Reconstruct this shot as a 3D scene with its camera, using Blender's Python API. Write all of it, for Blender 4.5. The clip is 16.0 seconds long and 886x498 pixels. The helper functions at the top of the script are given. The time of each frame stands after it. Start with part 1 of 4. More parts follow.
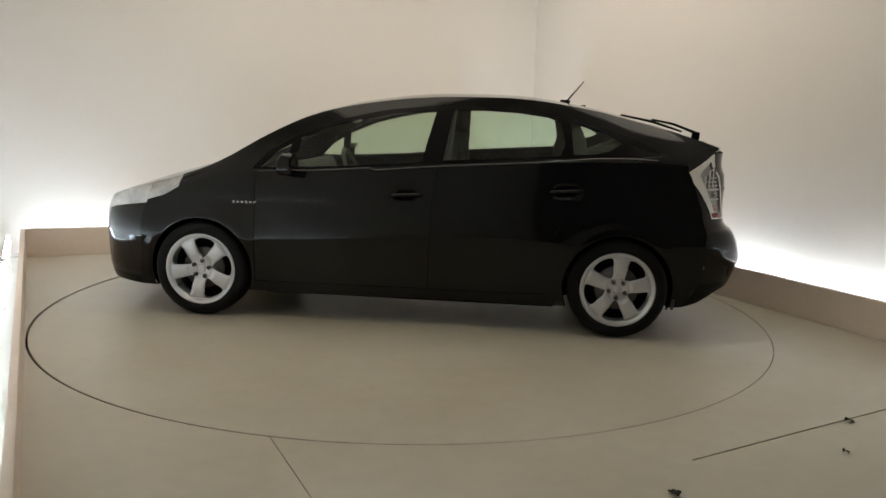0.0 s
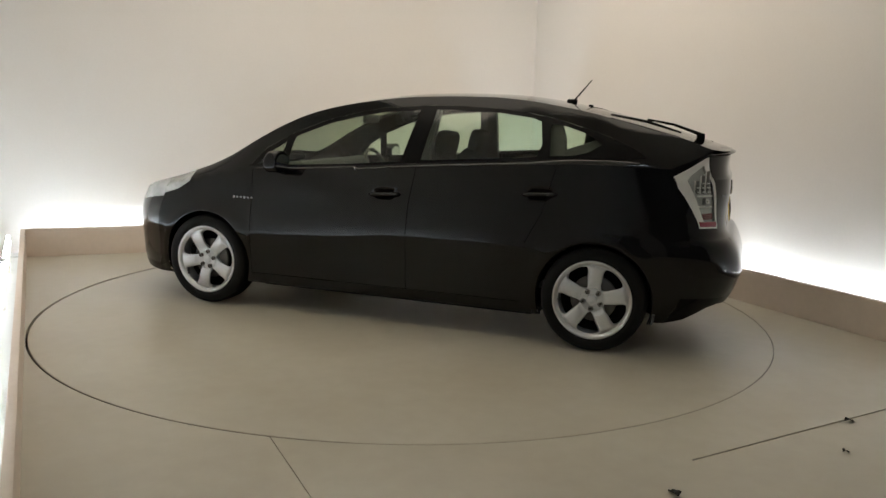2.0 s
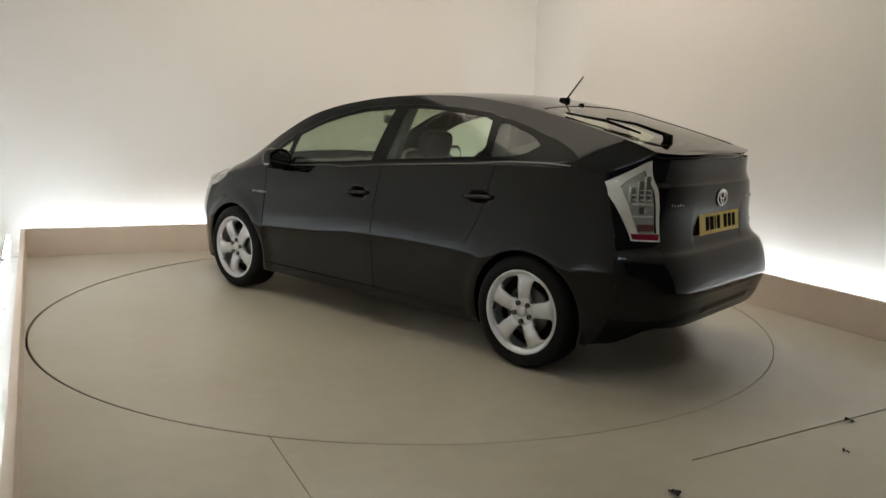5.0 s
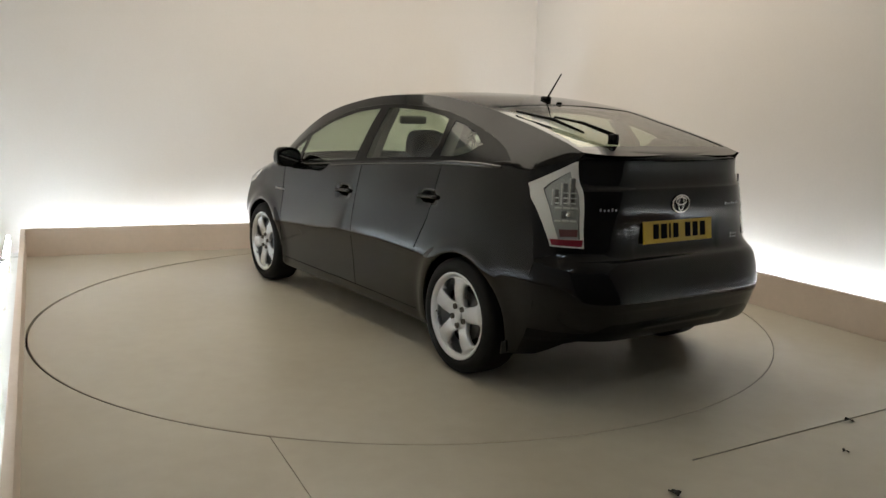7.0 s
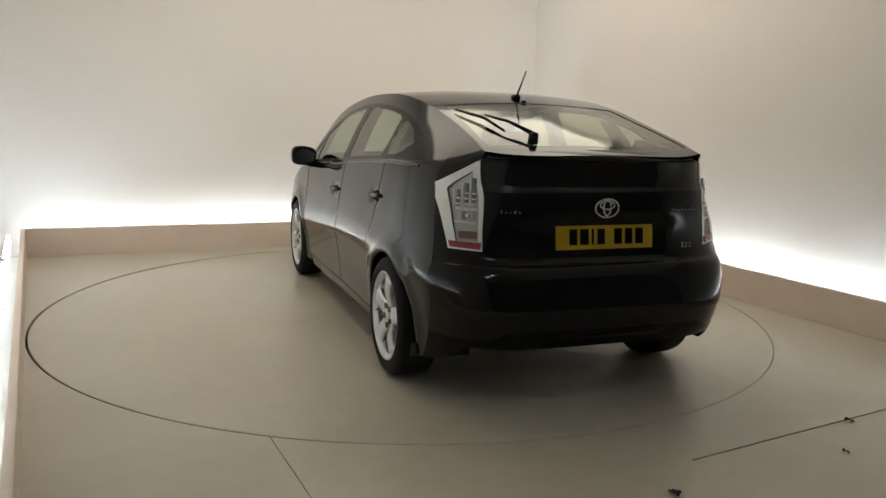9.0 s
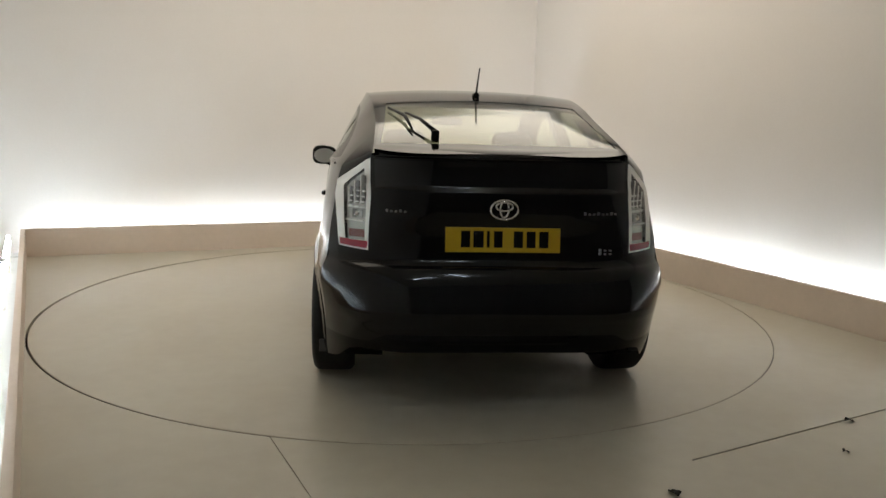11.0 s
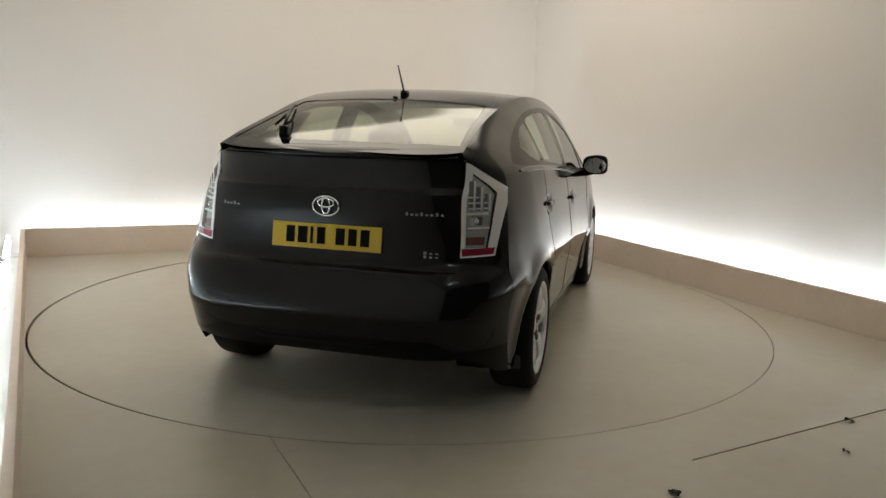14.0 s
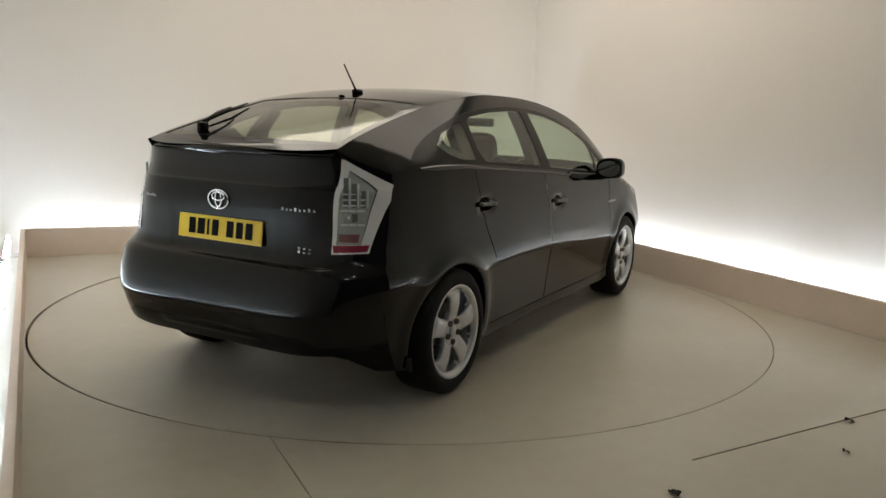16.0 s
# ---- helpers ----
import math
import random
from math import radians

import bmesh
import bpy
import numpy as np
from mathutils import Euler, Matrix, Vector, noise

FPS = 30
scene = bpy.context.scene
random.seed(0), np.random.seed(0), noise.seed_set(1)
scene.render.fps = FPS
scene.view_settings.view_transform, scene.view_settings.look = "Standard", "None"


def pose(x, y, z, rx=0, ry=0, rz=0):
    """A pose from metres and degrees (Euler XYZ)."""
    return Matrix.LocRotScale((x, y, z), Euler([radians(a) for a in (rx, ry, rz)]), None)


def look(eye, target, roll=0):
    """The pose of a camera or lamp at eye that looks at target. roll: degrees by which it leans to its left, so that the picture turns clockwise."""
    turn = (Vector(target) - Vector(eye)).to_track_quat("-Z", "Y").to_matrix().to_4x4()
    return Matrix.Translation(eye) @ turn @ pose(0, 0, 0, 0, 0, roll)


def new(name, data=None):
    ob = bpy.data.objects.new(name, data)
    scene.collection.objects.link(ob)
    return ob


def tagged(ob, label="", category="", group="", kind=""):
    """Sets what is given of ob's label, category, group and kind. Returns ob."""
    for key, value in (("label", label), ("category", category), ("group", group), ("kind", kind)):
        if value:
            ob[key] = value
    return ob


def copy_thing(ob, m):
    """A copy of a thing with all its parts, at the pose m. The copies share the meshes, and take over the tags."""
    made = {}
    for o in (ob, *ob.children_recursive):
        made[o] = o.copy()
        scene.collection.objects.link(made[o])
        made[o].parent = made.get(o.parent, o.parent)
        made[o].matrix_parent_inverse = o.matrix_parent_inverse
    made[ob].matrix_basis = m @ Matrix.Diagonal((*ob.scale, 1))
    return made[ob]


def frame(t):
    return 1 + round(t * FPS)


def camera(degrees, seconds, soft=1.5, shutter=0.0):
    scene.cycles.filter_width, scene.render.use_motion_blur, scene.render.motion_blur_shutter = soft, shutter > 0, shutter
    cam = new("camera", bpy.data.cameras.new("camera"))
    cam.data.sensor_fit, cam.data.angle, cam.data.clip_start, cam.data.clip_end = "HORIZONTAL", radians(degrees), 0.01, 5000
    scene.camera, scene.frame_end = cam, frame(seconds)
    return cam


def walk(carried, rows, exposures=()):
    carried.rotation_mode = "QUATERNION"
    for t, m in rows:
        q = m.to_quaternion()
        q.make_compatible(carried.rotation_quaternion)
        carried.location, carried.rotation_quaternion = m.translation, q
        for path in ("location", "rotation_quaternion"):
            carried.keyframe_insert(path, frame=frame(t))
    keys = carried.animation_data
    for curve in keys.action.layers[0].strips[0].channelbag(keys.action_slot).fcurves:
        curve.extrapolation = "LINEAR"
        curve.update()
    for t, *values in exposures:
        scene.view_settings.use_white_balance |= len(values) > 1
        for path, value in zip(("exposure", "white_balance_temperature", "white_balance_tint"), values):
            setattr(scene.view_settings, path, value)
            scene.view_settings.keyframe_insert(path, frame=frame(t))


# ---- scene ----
EYE = (0.0, -5.6017, 1.376)
cam = camera(57.95, 16.0, soft=1.5)
VIEW = look(EYE, (0.2489, 0.3070, 0.3630), 1.69)
walk(cam, [(0.0, VIEW), (16.0, VIEW)], exposures=[(0.0, 0.0), (16.0, 0.0)])

# the turntable turns clockwise at an even pace, and the car stands a little off its axis
TURN_START, TURN_RATE = 171.78, -7.1135
CAR_OFF = (-0.0466, -0.2871)

world = bpy.data.worlds.new("world")
scene.world = world
world.use_nodes = True
world.node_tree.nodes["Background"].inputs[0].default_value = (0.9, 0.93, 1.0, 1)
world.node_tree.nodes["Background"].inputs[1].default_value = 0.02

COVE_STRENGTH = 47.0
CEILING_STRENGTH = 1.82


# ---- materials ----
def material(name, base, rough=0.5, metal=0.0, vary=0.08, grain=40.0, bump=0.0, stain=1.2, coat=0.0, spec=0.5, rough_vary=0.0, mottle=(1, 1, 1)):
    m = bpy.data.materials.new(name)
    m.use_nodes = True
    nt = m.node_tree
    b = nt.nodes["Principled BSDF"]
    co = nt.nodes.new("ShaderNodeTexCoord")
    big, fine = nt.nodes.new("ShaderNodeTexNoise"), nt.nodes.new("ShaderNodeTexNoise")
    big.inputs["Scale"].default_value, fine.inputs["Scale"].default_value = stain, grain
    big.inputs["Detail"].default_value, fine.inputs["Detail"].default_value = 5, 3
    for n in (big, fine):
        nt.links.new(co.outputs["Object"], n.inputs["Vector"])
    add = nt.nodes.new("ShaderNodeMath")
    add.operation = "MULTIPLY_ADD"
    nt.links.new(fine.outputs["Fac"], add.inputs[0])
    add.inputs[1].default_value = 0.4
    nt.links.new(big.outputs["Fac"], add.inputs[2])
    ramp = nt.nodes.new("ShaderNodeMapRange")
    nt.links.new(add.outputs[0], ramp.inputs["Value"])
    ramp.inputs["From Min"].default_value, ramp.inputs["From Max"].default_value = 0.4, 1.0
    mix = nt.nodes.new("ShaderNodeMix")
    mix.data_type = "RGBA"
    nt.links.new(ramp.outputs[0], mix.inputs["Factor"])
    lo = [c * (1 - vary) * k for c, k in zip(base, mottle)]
    hi = [min(1, c * (1 + vary)) for c in base]
    mix.inputs["A"].default_value, mix.inputs["B"].default_value = (*lo, 1), (*hi, 1)
    nt.links.new(mix.outputs["Result"], b.inputs["Base Color"])
    b.inputs["Roughness"].default_value, b.inputs["Metallic"].default_value = rough, metal
    b.inputs["Specular IOR Level"].default_value = spec
    if rough_vary:
        rr = nt.nodes.new("ShaderNodeMapRange")
        nt.links.new(add.outputs[0], rr.inputs["Value"])
        rr.inputs["From Min"].default_value, rr.inputs["From Max"].default_value = 0.4, 1.0
        rr.inputs["To Min"].default_value, rr.inputs["To Max"].default_value = rough - rough_vary, rough + rough_vary
        nt.links.new(rr.outputs[0], b.inputs["Roughness"])
    if coat:
        b.inputs["Coat Weight"].default_value, b.inputs["Coat Roughness"].default_value = coat, 0.04
    if bump:
        bp = nt.nodes.new("ShaderNodeBump")
        bp.inputs["Strength"].default_value, bp.inputs["Distance"].default_value = bump, 0.004
        nt.links.new(fine.outputs["Fac"], bp.inputs["Height"])
        nt.links.new(bp.outputs[0], b.inputs["Normal"])
    return m


def glass_material(name, tint, ior=1.5, rough=0.02):
    m = bpy.data.materials.new(name)
    m.use_nodes = True
    nt = m.node_tree
    nt.nodes.remove(nt.nodes["Principled BSDF"])
    clear, gloss = nt.nodes.new("ShaderNodeBsdfTransparent"), nt.nodes.new("ShaderNodeBsdfGlossy")
    clear.inputs[0].default_value = (*tint, 1)
    gloss.inputs["Roughness"].default_value = rough
    mix = nt.nodes.new("ShaderNodeMixShader")
    edge, fifth, lift = nt.nodes.new("ShaderNodeLayerWeight"), nt.nodes.new("ShaderNodeMath"), nt.nodes.new("ShaderNodeMath")
    edge.inputs["Blend"].default_value = 0.5
    fifth.operation, lift.operation = "POWER", "MULTIPLY_ADD"
    fifth.inputs[1].default_value = 4.2
    base = 1.6 * ((ior - 1) / (ior + 1)) ** 2
    lift.inputs[1].default_value, lift.inputs[2].default_value = 1 - base, base
    nt.links.new(edge.outputs["Facing"], fifth.inputs[0])
    nt.links.new(fifth.outputs[0], lift.inputs[0])
    nt.links.new(lift.outputs[0], mix.inputs[0])
    nt.links.new(clear.outputs[0], mix.inputs[1])
    nt.links.new(gloss.outputs[0], mix.inputs[2])
    nt.links.new(mix.outputs[0], nt.nodes["Material Output"].inputs[0])
    return m


def glow_material(name, colour, strength):
    m = bpy.data.materials.new(name)
    m.use_nodes = True
    b = m.node_tree.nodes["Principled BSDF"]
    b.inputs["Base Color"].default_value = (0.8, 0.8, 0.8, 1)
    b.inputs["Emission Color"].default_value = (*colour, 1)
    b.inputs["Emission Strength"].default_value = strength
    return m


PAINT = material("black_car_paint", (0.0030, 0.0029, 0.0030), 0.07, 0.0, 0.15, 300, spec=0.30, stain=2)
TRIM = material("satin_black_trim", (0.004, 0.004, 0.004), 0.22, vary=0.15, grain=200, spec=0.12)
GAP = material("dark_seam", (0.004, 0.004, 0.004), 0.9, vary=0.2, spec=0.1)
GLASS = glass_material("tinted_glass", (0.74, 0.84, 0.73))
SCREEN = glass_material("windscreen_glass", (0.60, 0.66, 0.55))
REARGLASS = glass_material("rear_glass", (0.66, 0.66, 0.52), 1.65, 0.06)
BELT = material("gloss_black_moulding", (0.02, 0.02, 0.02), 0.12, vary=0.1, spec=0.6)
SLOT = material("dark_lamp_slot", (0.15, 0.147, 0.14), 0.25, vary=0.2, spec=0.4)
BADGE = material("dull_chrome_badge", (0.30, 0.30, 0.30), 0.3, 0.9, vary=0.1)
SMOKED = material("smoked_glass", (0.004, 0.004, 0.004), 0.05, vary=0.1, spec=0.45)
CLEAR = glass_material("clear_lens", (0.93, 0.95, 0.95), 1.45, 0.06)
RUBBER = material("tyre_rubber", (0.004, 0.004, 0.004), 0.7, vary=0.25, grain=120, bump=0.3, spec=0.2)
ALLOY = material("silver_alloy", (0.62, 0.635, 0.65), 0.30, 0.55, vary=0.06, grain=90)
CHROME = material("chrome", (0.75, 0.75, 0.74), 0.12, 1.0, vary=0.03)
STEEL = material("brake_steel", (0.16, 0.15, 0.14), 0.5, 0.8, vary=0.25)
SILVER = material("lamp_silver", (0.80, 0.79, 0.75), 0.28, 0.10, vary=0.06, grain=150)
CELL = material("lamp_cell_grey", (0.60, 0.59, 0.56), 0.25, 0.3, vary=0.3, grain=120)
HEADLAMP = material("headlamp_silver", (0.45, 0.45, 0.44), 0.22, 0.3, vary=0.35, grain=35, stain=9, coat=0.5)
RED = material("red_lens", (0.24, 0.010, 0.028), 0.15, vary=0.15, coat=0.6)
DARKRED = material("dark_red_lens", (0.22, 0.075, 0.075), 0.15, vary=0.25, coat=0.6)
YELLOW = material("yellow_plate", (0.50, 0.33, 0.012), 0.35, vary=0.08, grain=80)
CLOTH = material("dark_cloth", (0.03, 0.03, 0.03), 0.9, vary=0.25, grain=250, bump=0.3)
DASH = material("dark_plastic", (0.035, 0.035, 0.033), 0.6, vary=0.2, grain=200)
LINING = material("grey_lining", (0.30, 0.29, 0.26), 0.85, vary=0.1, grain=150)
MIRROR = material("mirror_silver", (0.85, 0.86, 0.86), 0.02, 1.0, vary=0.01)
WALL = material("white_wall_paint", (0.735, 0.69, 0.645), 0.7, vary=0.04, grain=60, bump=0.05, stain=0.45)
LEDGE = material("beige_ledge_paint", (0.72, 0.61, 0.52), 0.5, vary=0.07, grain=25, bump=0.08, stain=1.6)
FLOOR = material("beige_floor_coating", (0.455, 0.425, 0.35), 0.33, vary=0.13, grain=10, bump=0.02, stain=1.1, rough_vary=0.04, mottle=(1.03, 0.985, 0.93))
PIT = material("dark_pit", (0.02, 0.018, 0.015), 0.9, vary=0.3)
DARKWALL = material("grey_back_wall", (0.11, 0.105, 0.10), 0.7, vary=0.06)
CEILING = material("ceiling_paint", (0.70, 0.63, 0.54), 0.8, vary=0.04)
WHITEWALL = material("white_side_wall", (0.80, 0.80, 0.78), 0.7, vary=0.03)
FLAP = material("dark_flap", (0.02, 0.02, 0.02), 0.5, vary=0.15)
LEAF = material("dry_leaf", (0.03, 0.028, 0.018), 0.8, vary=0.3)
COVE = glow_material("cove_tube_glow", (0.80, 0.96, 1.10), COVE_STRENGTH)
LAMPGLOW = glow_material("ceiling_lamp_glow", (1.0, 0.885, 0.71), CEILING_STRENGTH)


# ---- mesh helpers ----
def mesh_object(name, bm, mat, parent=None, label="", smooth=True):
    me = bpy.data.meshes.new(name)
    bm.normal_update()
    bm.to_mesh(me)
    bm.free()
    me.materials.append(mat)
    for f in me.polygons:
        f.use_smooth = smooth
    ob = new(name, me)
    if parent is not None:
        ob.parent = parent
    if label:
        ob["label"] = label
    return ob


part = mesh_object


def box(bm, size, m, bevel=0.0, segments=2):
    made = bmesh.ops.create_cube(bm, size=1.0, matrix=m @ Matrix.Diagonal((*size, 1)))
    if bevel:
        edges = list({e for v in made["verts"] for e in v.link_edges})
        bmesh.ops.bevel(bm, geom=edges, offset=bevel, segments=segments, affect="EDGES", profile=0.5)
    return bm


def lathe(bm, profile, n=64, arc=2 * math.pi, axis="Y"):
    """Turns a list of (radius, along) round the y axis."""
    rings = []
    for k in range(n):
        a = arc * k / n
        rings.append([bm.verts.new((r * math.cos(a), h, r * math.sin(a))) for r, h in profile])
    for k in range(n):
        p, q = rings[k], rings[(k + 1) % n]
        for i in range(len(profile) - 1):
            bm.faces.new((p[i], p[i + 1], q[i + 1], q[i]))
    return bm


def tube(bm, pts, radius, n=8):
    """A round bar through the points, with closed ends."""
    rings = []
    for i, p in enumerate(pts):
        a, b = Vector(pts[max(0, i - 1)]), Vector(pts[min(len(pts) - 1, i + 1)])
        q = (b - a).to_track_quat("Z", "Y").to_matrix()
        r = radius[i] if isinstance(radius, (list, tuple)) else radius
        rings.append([bm.verts.new(Vector(p) + q @ Vector((r * math.cos(2 * math.pi * k / n), r * math.sin(2 * math.pi * k / n), 0))) for k in range(n)])
    for p, q in zip(rings, rings[1:]):
        for k in range(n):
            bm.faces.new((p[k], p[(k + 1) % n], q[(k + 1) % n], q[k]))
    bm.faces.new(list(reversed(rings[0])))
    bm.faces.new(rings[-1])
    return bm


def inside(poly, x, y):
    odd, j = False, len(poly) - 1
    for i in range(len(poly)):
        (xi, yi), (xj, yj) = poly[i], poly[j]
        if (yi > y) != (yj > y) and x < (xj - xi) * (y - yi) / (yj - yi) + xi:
            odd = not odd
        j = i
    return odd


def cut_lattice(us, vs, polys):
    """A flat lattice cut along the edges of the polygons."""
    bm = bmesh.new()
    grid = [[bm.verts.new((u, v, 0)) for v in vs] for u in us]
    for i in range(len(us) - 1):
        for j in range(len(vs) - 1):
            bm.faces.new((grid[i][j], grid[i + 1][j], grid[i + 1][j + 1], grid[i][j + 1]))
    for poly in polys:
        for a, b in zip(poly, poly[1:] + poly[:1]):
            x0, x1, y0, y1 = min(a[0], b[0]), max(a[0], b[0]), min(a[1], b[1]), max(a[1], b[1])
            d = Vector((b[0] - a[0], b[1] - a[1], 0))
            if d.length < 1e-6:
                continue
            hit = []
            for f in bm.faces:
                xs, ys = [v.co.x for v in f.verts], [v.co.y for v in f.verts]
                if max(xs) > x0 - 1e-5 and min(xs) < x1 + 1e-5 and max(ys) > y0 - 1e-5 and min(ys) < y1 + 1e-5:
                    hit.append(f)
            geom = list({v for f in hit for v in f.verts}) + list({e for f in hit for e in f.edges}) + hit
            bmesh.ops.bisect_plane(bm, geom=geom, dist=1e-5, plane_co=(a[0], a[1], 0), plane_no=(-d.y, d.x, 0))
    return bm


def sort_faces(bm, classify):
    """Region name to (flat points, faces)."""
    out = {}
    bm.verts.index_update()
    for f in bm.faces:
        c = f.calc_center_median()
        key = classify(c.x, c.y)
        if key is None:
            continue
        pts, faces, index = out.setdefault(key, ([], [], {}))
        ids = []
        for v in f.verts:
            if v.index not in index:
                index[v.index] = len(pts)
                pts.append((v.co.x, v.co.y))
            ids.append(index[v.index])
        faces.append(ids)
    bm.free()
    return out


def surface(name, region, fn, mat, parent, label="", offset=0.0, mirror=False, flip=False, thick=0.0):
    """A mesh of a flat region laid on the surface fn(u, v), with the surface's own normals; offset goes outwards."""
    pts, faces, _ = region
    verts, normals = [], []
    for u, v in pts:
        p, h = Vector(fn(u, v)), 0.004
        du = Vector(fn(u + h, v)) - Vector(fn(u - h, v))
        dv = Vector(fn(u, v + h)) - Vector(fn(u, v - h))
        n = du.cross(dv).normalized()
        if flip:
            n = -n
        p = p + n * offset
        if mirror:
            p.y, n.y = -p.y, -n.y
        verts.append(p)
        normals.append(n)
    order = [list(f) if flip == mirror else list(reversed(f)) for f in faces]
    me = bpy.data.meshes.new(name)
    me.from_pydata(verts, [], order)
    me.materials.append(mat)
    for f in me.polygons:
        f.use_smooth = True
    me.normals_split_custom_set_from_vertices([tuple(n) for n in normals])
    ob = new(name, me)
    ob.parent = parent
    if label:
        ob["label"] = label
    return ob


def steps(a, b, d):
    n = max(1, round(abs(b - a) / d))
    return [a + (b - a) * i / n for i in range(n + 1)]


def curve(keys):
    """A smooth curve through keys of (x, y), by monotone cubics."""
    keys = sorted(keys)
    xs, ys = [k[0] for k in keys], [k[1] for k in keys]
    n = len(xs)
    d = [(ys[i + 1] - ys[i]) / (xs[i + 1] - xs[i]) for i in range(n - 1)]
    m = [d[0]] + [0 if d[i - 1] * d[i] <= 0 else 2 * d[i - 1] * d[i] / (d[i - 1] + d[i]) for i in range(1, n - 1)] + [d[-1]]

    def at(x):
        if x <= xs[0]:
            return ys[0] + (x - xs[0]) * m[0]
        if x >= xs[-1]:
            return ys[-1] + (x - xs[-1]) * m[-1]
        i = max(j for j in range(n - 1) if xs[j] <= x)
        h = xs[i + 1] - xs[i]
        t = (x - xs[i]) / h
        return ((1 + 2 * t) * (1 - t) ** 2 * ys[i] + t * (1 - t) ** 2 * h * m[i] + t * t * (3 - 2 * t) * ys[i + 1] + t * t * (t - 1) * h * m[i + 1])
    return at


# ---- the room ----
# platform corners on the floor: back left, back, and the lines of the side ledges
BACK_LEFT, BACK = Vector((-3.40, 1.525, 0)), Vector((1.233, 3.278, 0))
RIGHT_WAY = Vector((0.4168, -0.9090, 0))
LEFT_WAY = Vector((0.4185, -0.9082, 0))
BACK_WAY = (BACK - BACK_LEFT).normalized()
RIGHT_END = BACK + RIGHT_WAY * 7.5
LEFT_END = BACK_LEFT + LEFT_WAY * 7.6
LEDGE_HIGH, GAP_WIDE, ROOM_HIGH = 0.25, 0.20, 3.5
DISC = 2.433


def slab_between(bm, a, b, z0, z1, thick, side):
    """An upright slab from a to b, thickened to its left (side 1) or right (-1)."""
    d = (b - a).normalized()
    n = Vector((-d.y, d.x, 0)) * side
    mid = (a + b) / 2 + n * thick / 2
    m = Matrix.Translation((mid.x, mid.y, (z0 + z1) / 2)) @ Matrix.Rotation(math.atan2(d.y, d.x), 4, "Z")
    return box(bm, ((b - a).length, thick, z1 - z0), m)


def room():
    n_back = Vector((-BACK_WAY.y, BACK_WAY.x, 0))
    n_right = Vector((-RIGHT_WAY.y, RIGHT_WAY.x, 0))
    corner = BACK + n_back * (GAP_WIDE + 0.03) + n_right * (GAP_WIDE + 0.03)
    far_left = BACK_LEFT + n_back * (GAP_WIDE + 0.03) - BACK_WAY * 0.37
    high = ROOM_HIGH
    bm = slab_between(bmesh.new(), far_left, corner + BACK_WAY * 0.15, -0.3, high, 0.15, 1)
    tagged(mesh_object("wall_back", bm, WALL, smooth=False), "smooth warm white painted wall washed with cove light", "wall", kind="structure")
    bm = slab_between(bmesh.new(), corner, corner + RIGHT_WAY * 8.5, -0.3, high, 0.15, 1)
    tagged(mesh_object("wall_right", bm, WALL, smooth=False), "smooth warm white painted wall washed with cove light", "wall", kind="structure")
    left_top = far_left + LEFT_WAY * 0.0
    bm = slab_between(bmesh.new(), left_top, left_top + LEFT_WAY * 9.6, -0.3, high, 0.15, -1)
    tagged(mesh_object("wall_left", bm, WHITEWALL, smooth=False), "plain white side wall beyond the platform", "wall", kind="structure")
    # added unseen wall; its dark colour stands in for the unlit studio there
    a, b = corner + RIGHT_WAY * 8.4 + n_right * 0.3, left_top + LEFT_WAY * 9.3 - BACK_WAY * 0.2
    bm = slab_between(bmesh.new(), a, b, -0.3, high, 0.15, 1)
    tagged(mesh_object("wall_front", bm, DARKWALL, smooth=False), "plain grey wall behind the platform's open side", "wall", kind="structure")
    bm = bmesh.new()
    box(bm, (14, 14, 0.12), pose(0.8, -1.4, high + 0.06))
    tagged(mesh_object("ceiling", bm, CEILING, smooth=False), "plain off-white ceiling", "ceiling", kind="structure")
    bm = bmesh.new()
    box(bm, (14, 14, 0.1), pose(0.8, -1.4, -0.16))
    tagged(mesh_object("ground", bm, PIT, smooth=False), "dark sub-floor under the platform", "ground", kind="structure")
    # ledges
    for name, a, b, side in (("ledge_back", BACK_LEFT - BACK_WAY * 0.0, BACK + BACK_WAY * 0.0, 1),
                             ("ledge_right", BACK + RIGHT_WAY * 0.002, RIGHT_END, 1),
                             ("ledge_left", BACK_LEFT + LEFT_WAY * 0.002, LEFT_END, -1)):
        bm = slab_between(bmesh.new(), a, b, -0.1, LEDGE_HIGH, 0.035, side)
        bmesh.ops.bevel(bm, geom=list(bm.edges), offset=0.004, segments=2, affect="EDGES")
        tagged(mesh_object(name, bm, LEDGE, smooth=False), "low beige painted ledge hiding a light cove", "ledge", kind="structure")
    # glowing tubes in the coves
    for a, b, n in ((BACK_LEFT, BACK, n_back), (BACK, RIGHT_END, n_right)):
        d = (b - a).normalized()
        count = math.ceil((b - a).length / 1.26)
        for k in range(count):
            s = a + d * ((b - a).length * (k + 0.5) / count) + n * 0.11
            fixture(s, d, 0.08)
    n_left = -Vector((-LEFT_WAY.y, LEFT_WAY.x, 0))
    # white trough floors behind the ledges
    bm = slab_between(bmesh.new(), BACK_LEFT - BACK_WAY * 0.34 + n_back * 0.036, BACK + n_back * 0.036, -0.06, 0.0, 0.19, 1)
    tagged(mesh_object("cove_floor_back", bm, WHITEWALL, smooth=False), "white painted trough behind the ledge", "floor", kind="structure")
    bm = slab_between(bmesh.new(), BACK + n_right * 0.036 + RIGHT_WAY * 0.1, RIGHT_END + n_right * 0.036, -0.06, 0.0, 0.19, 1)
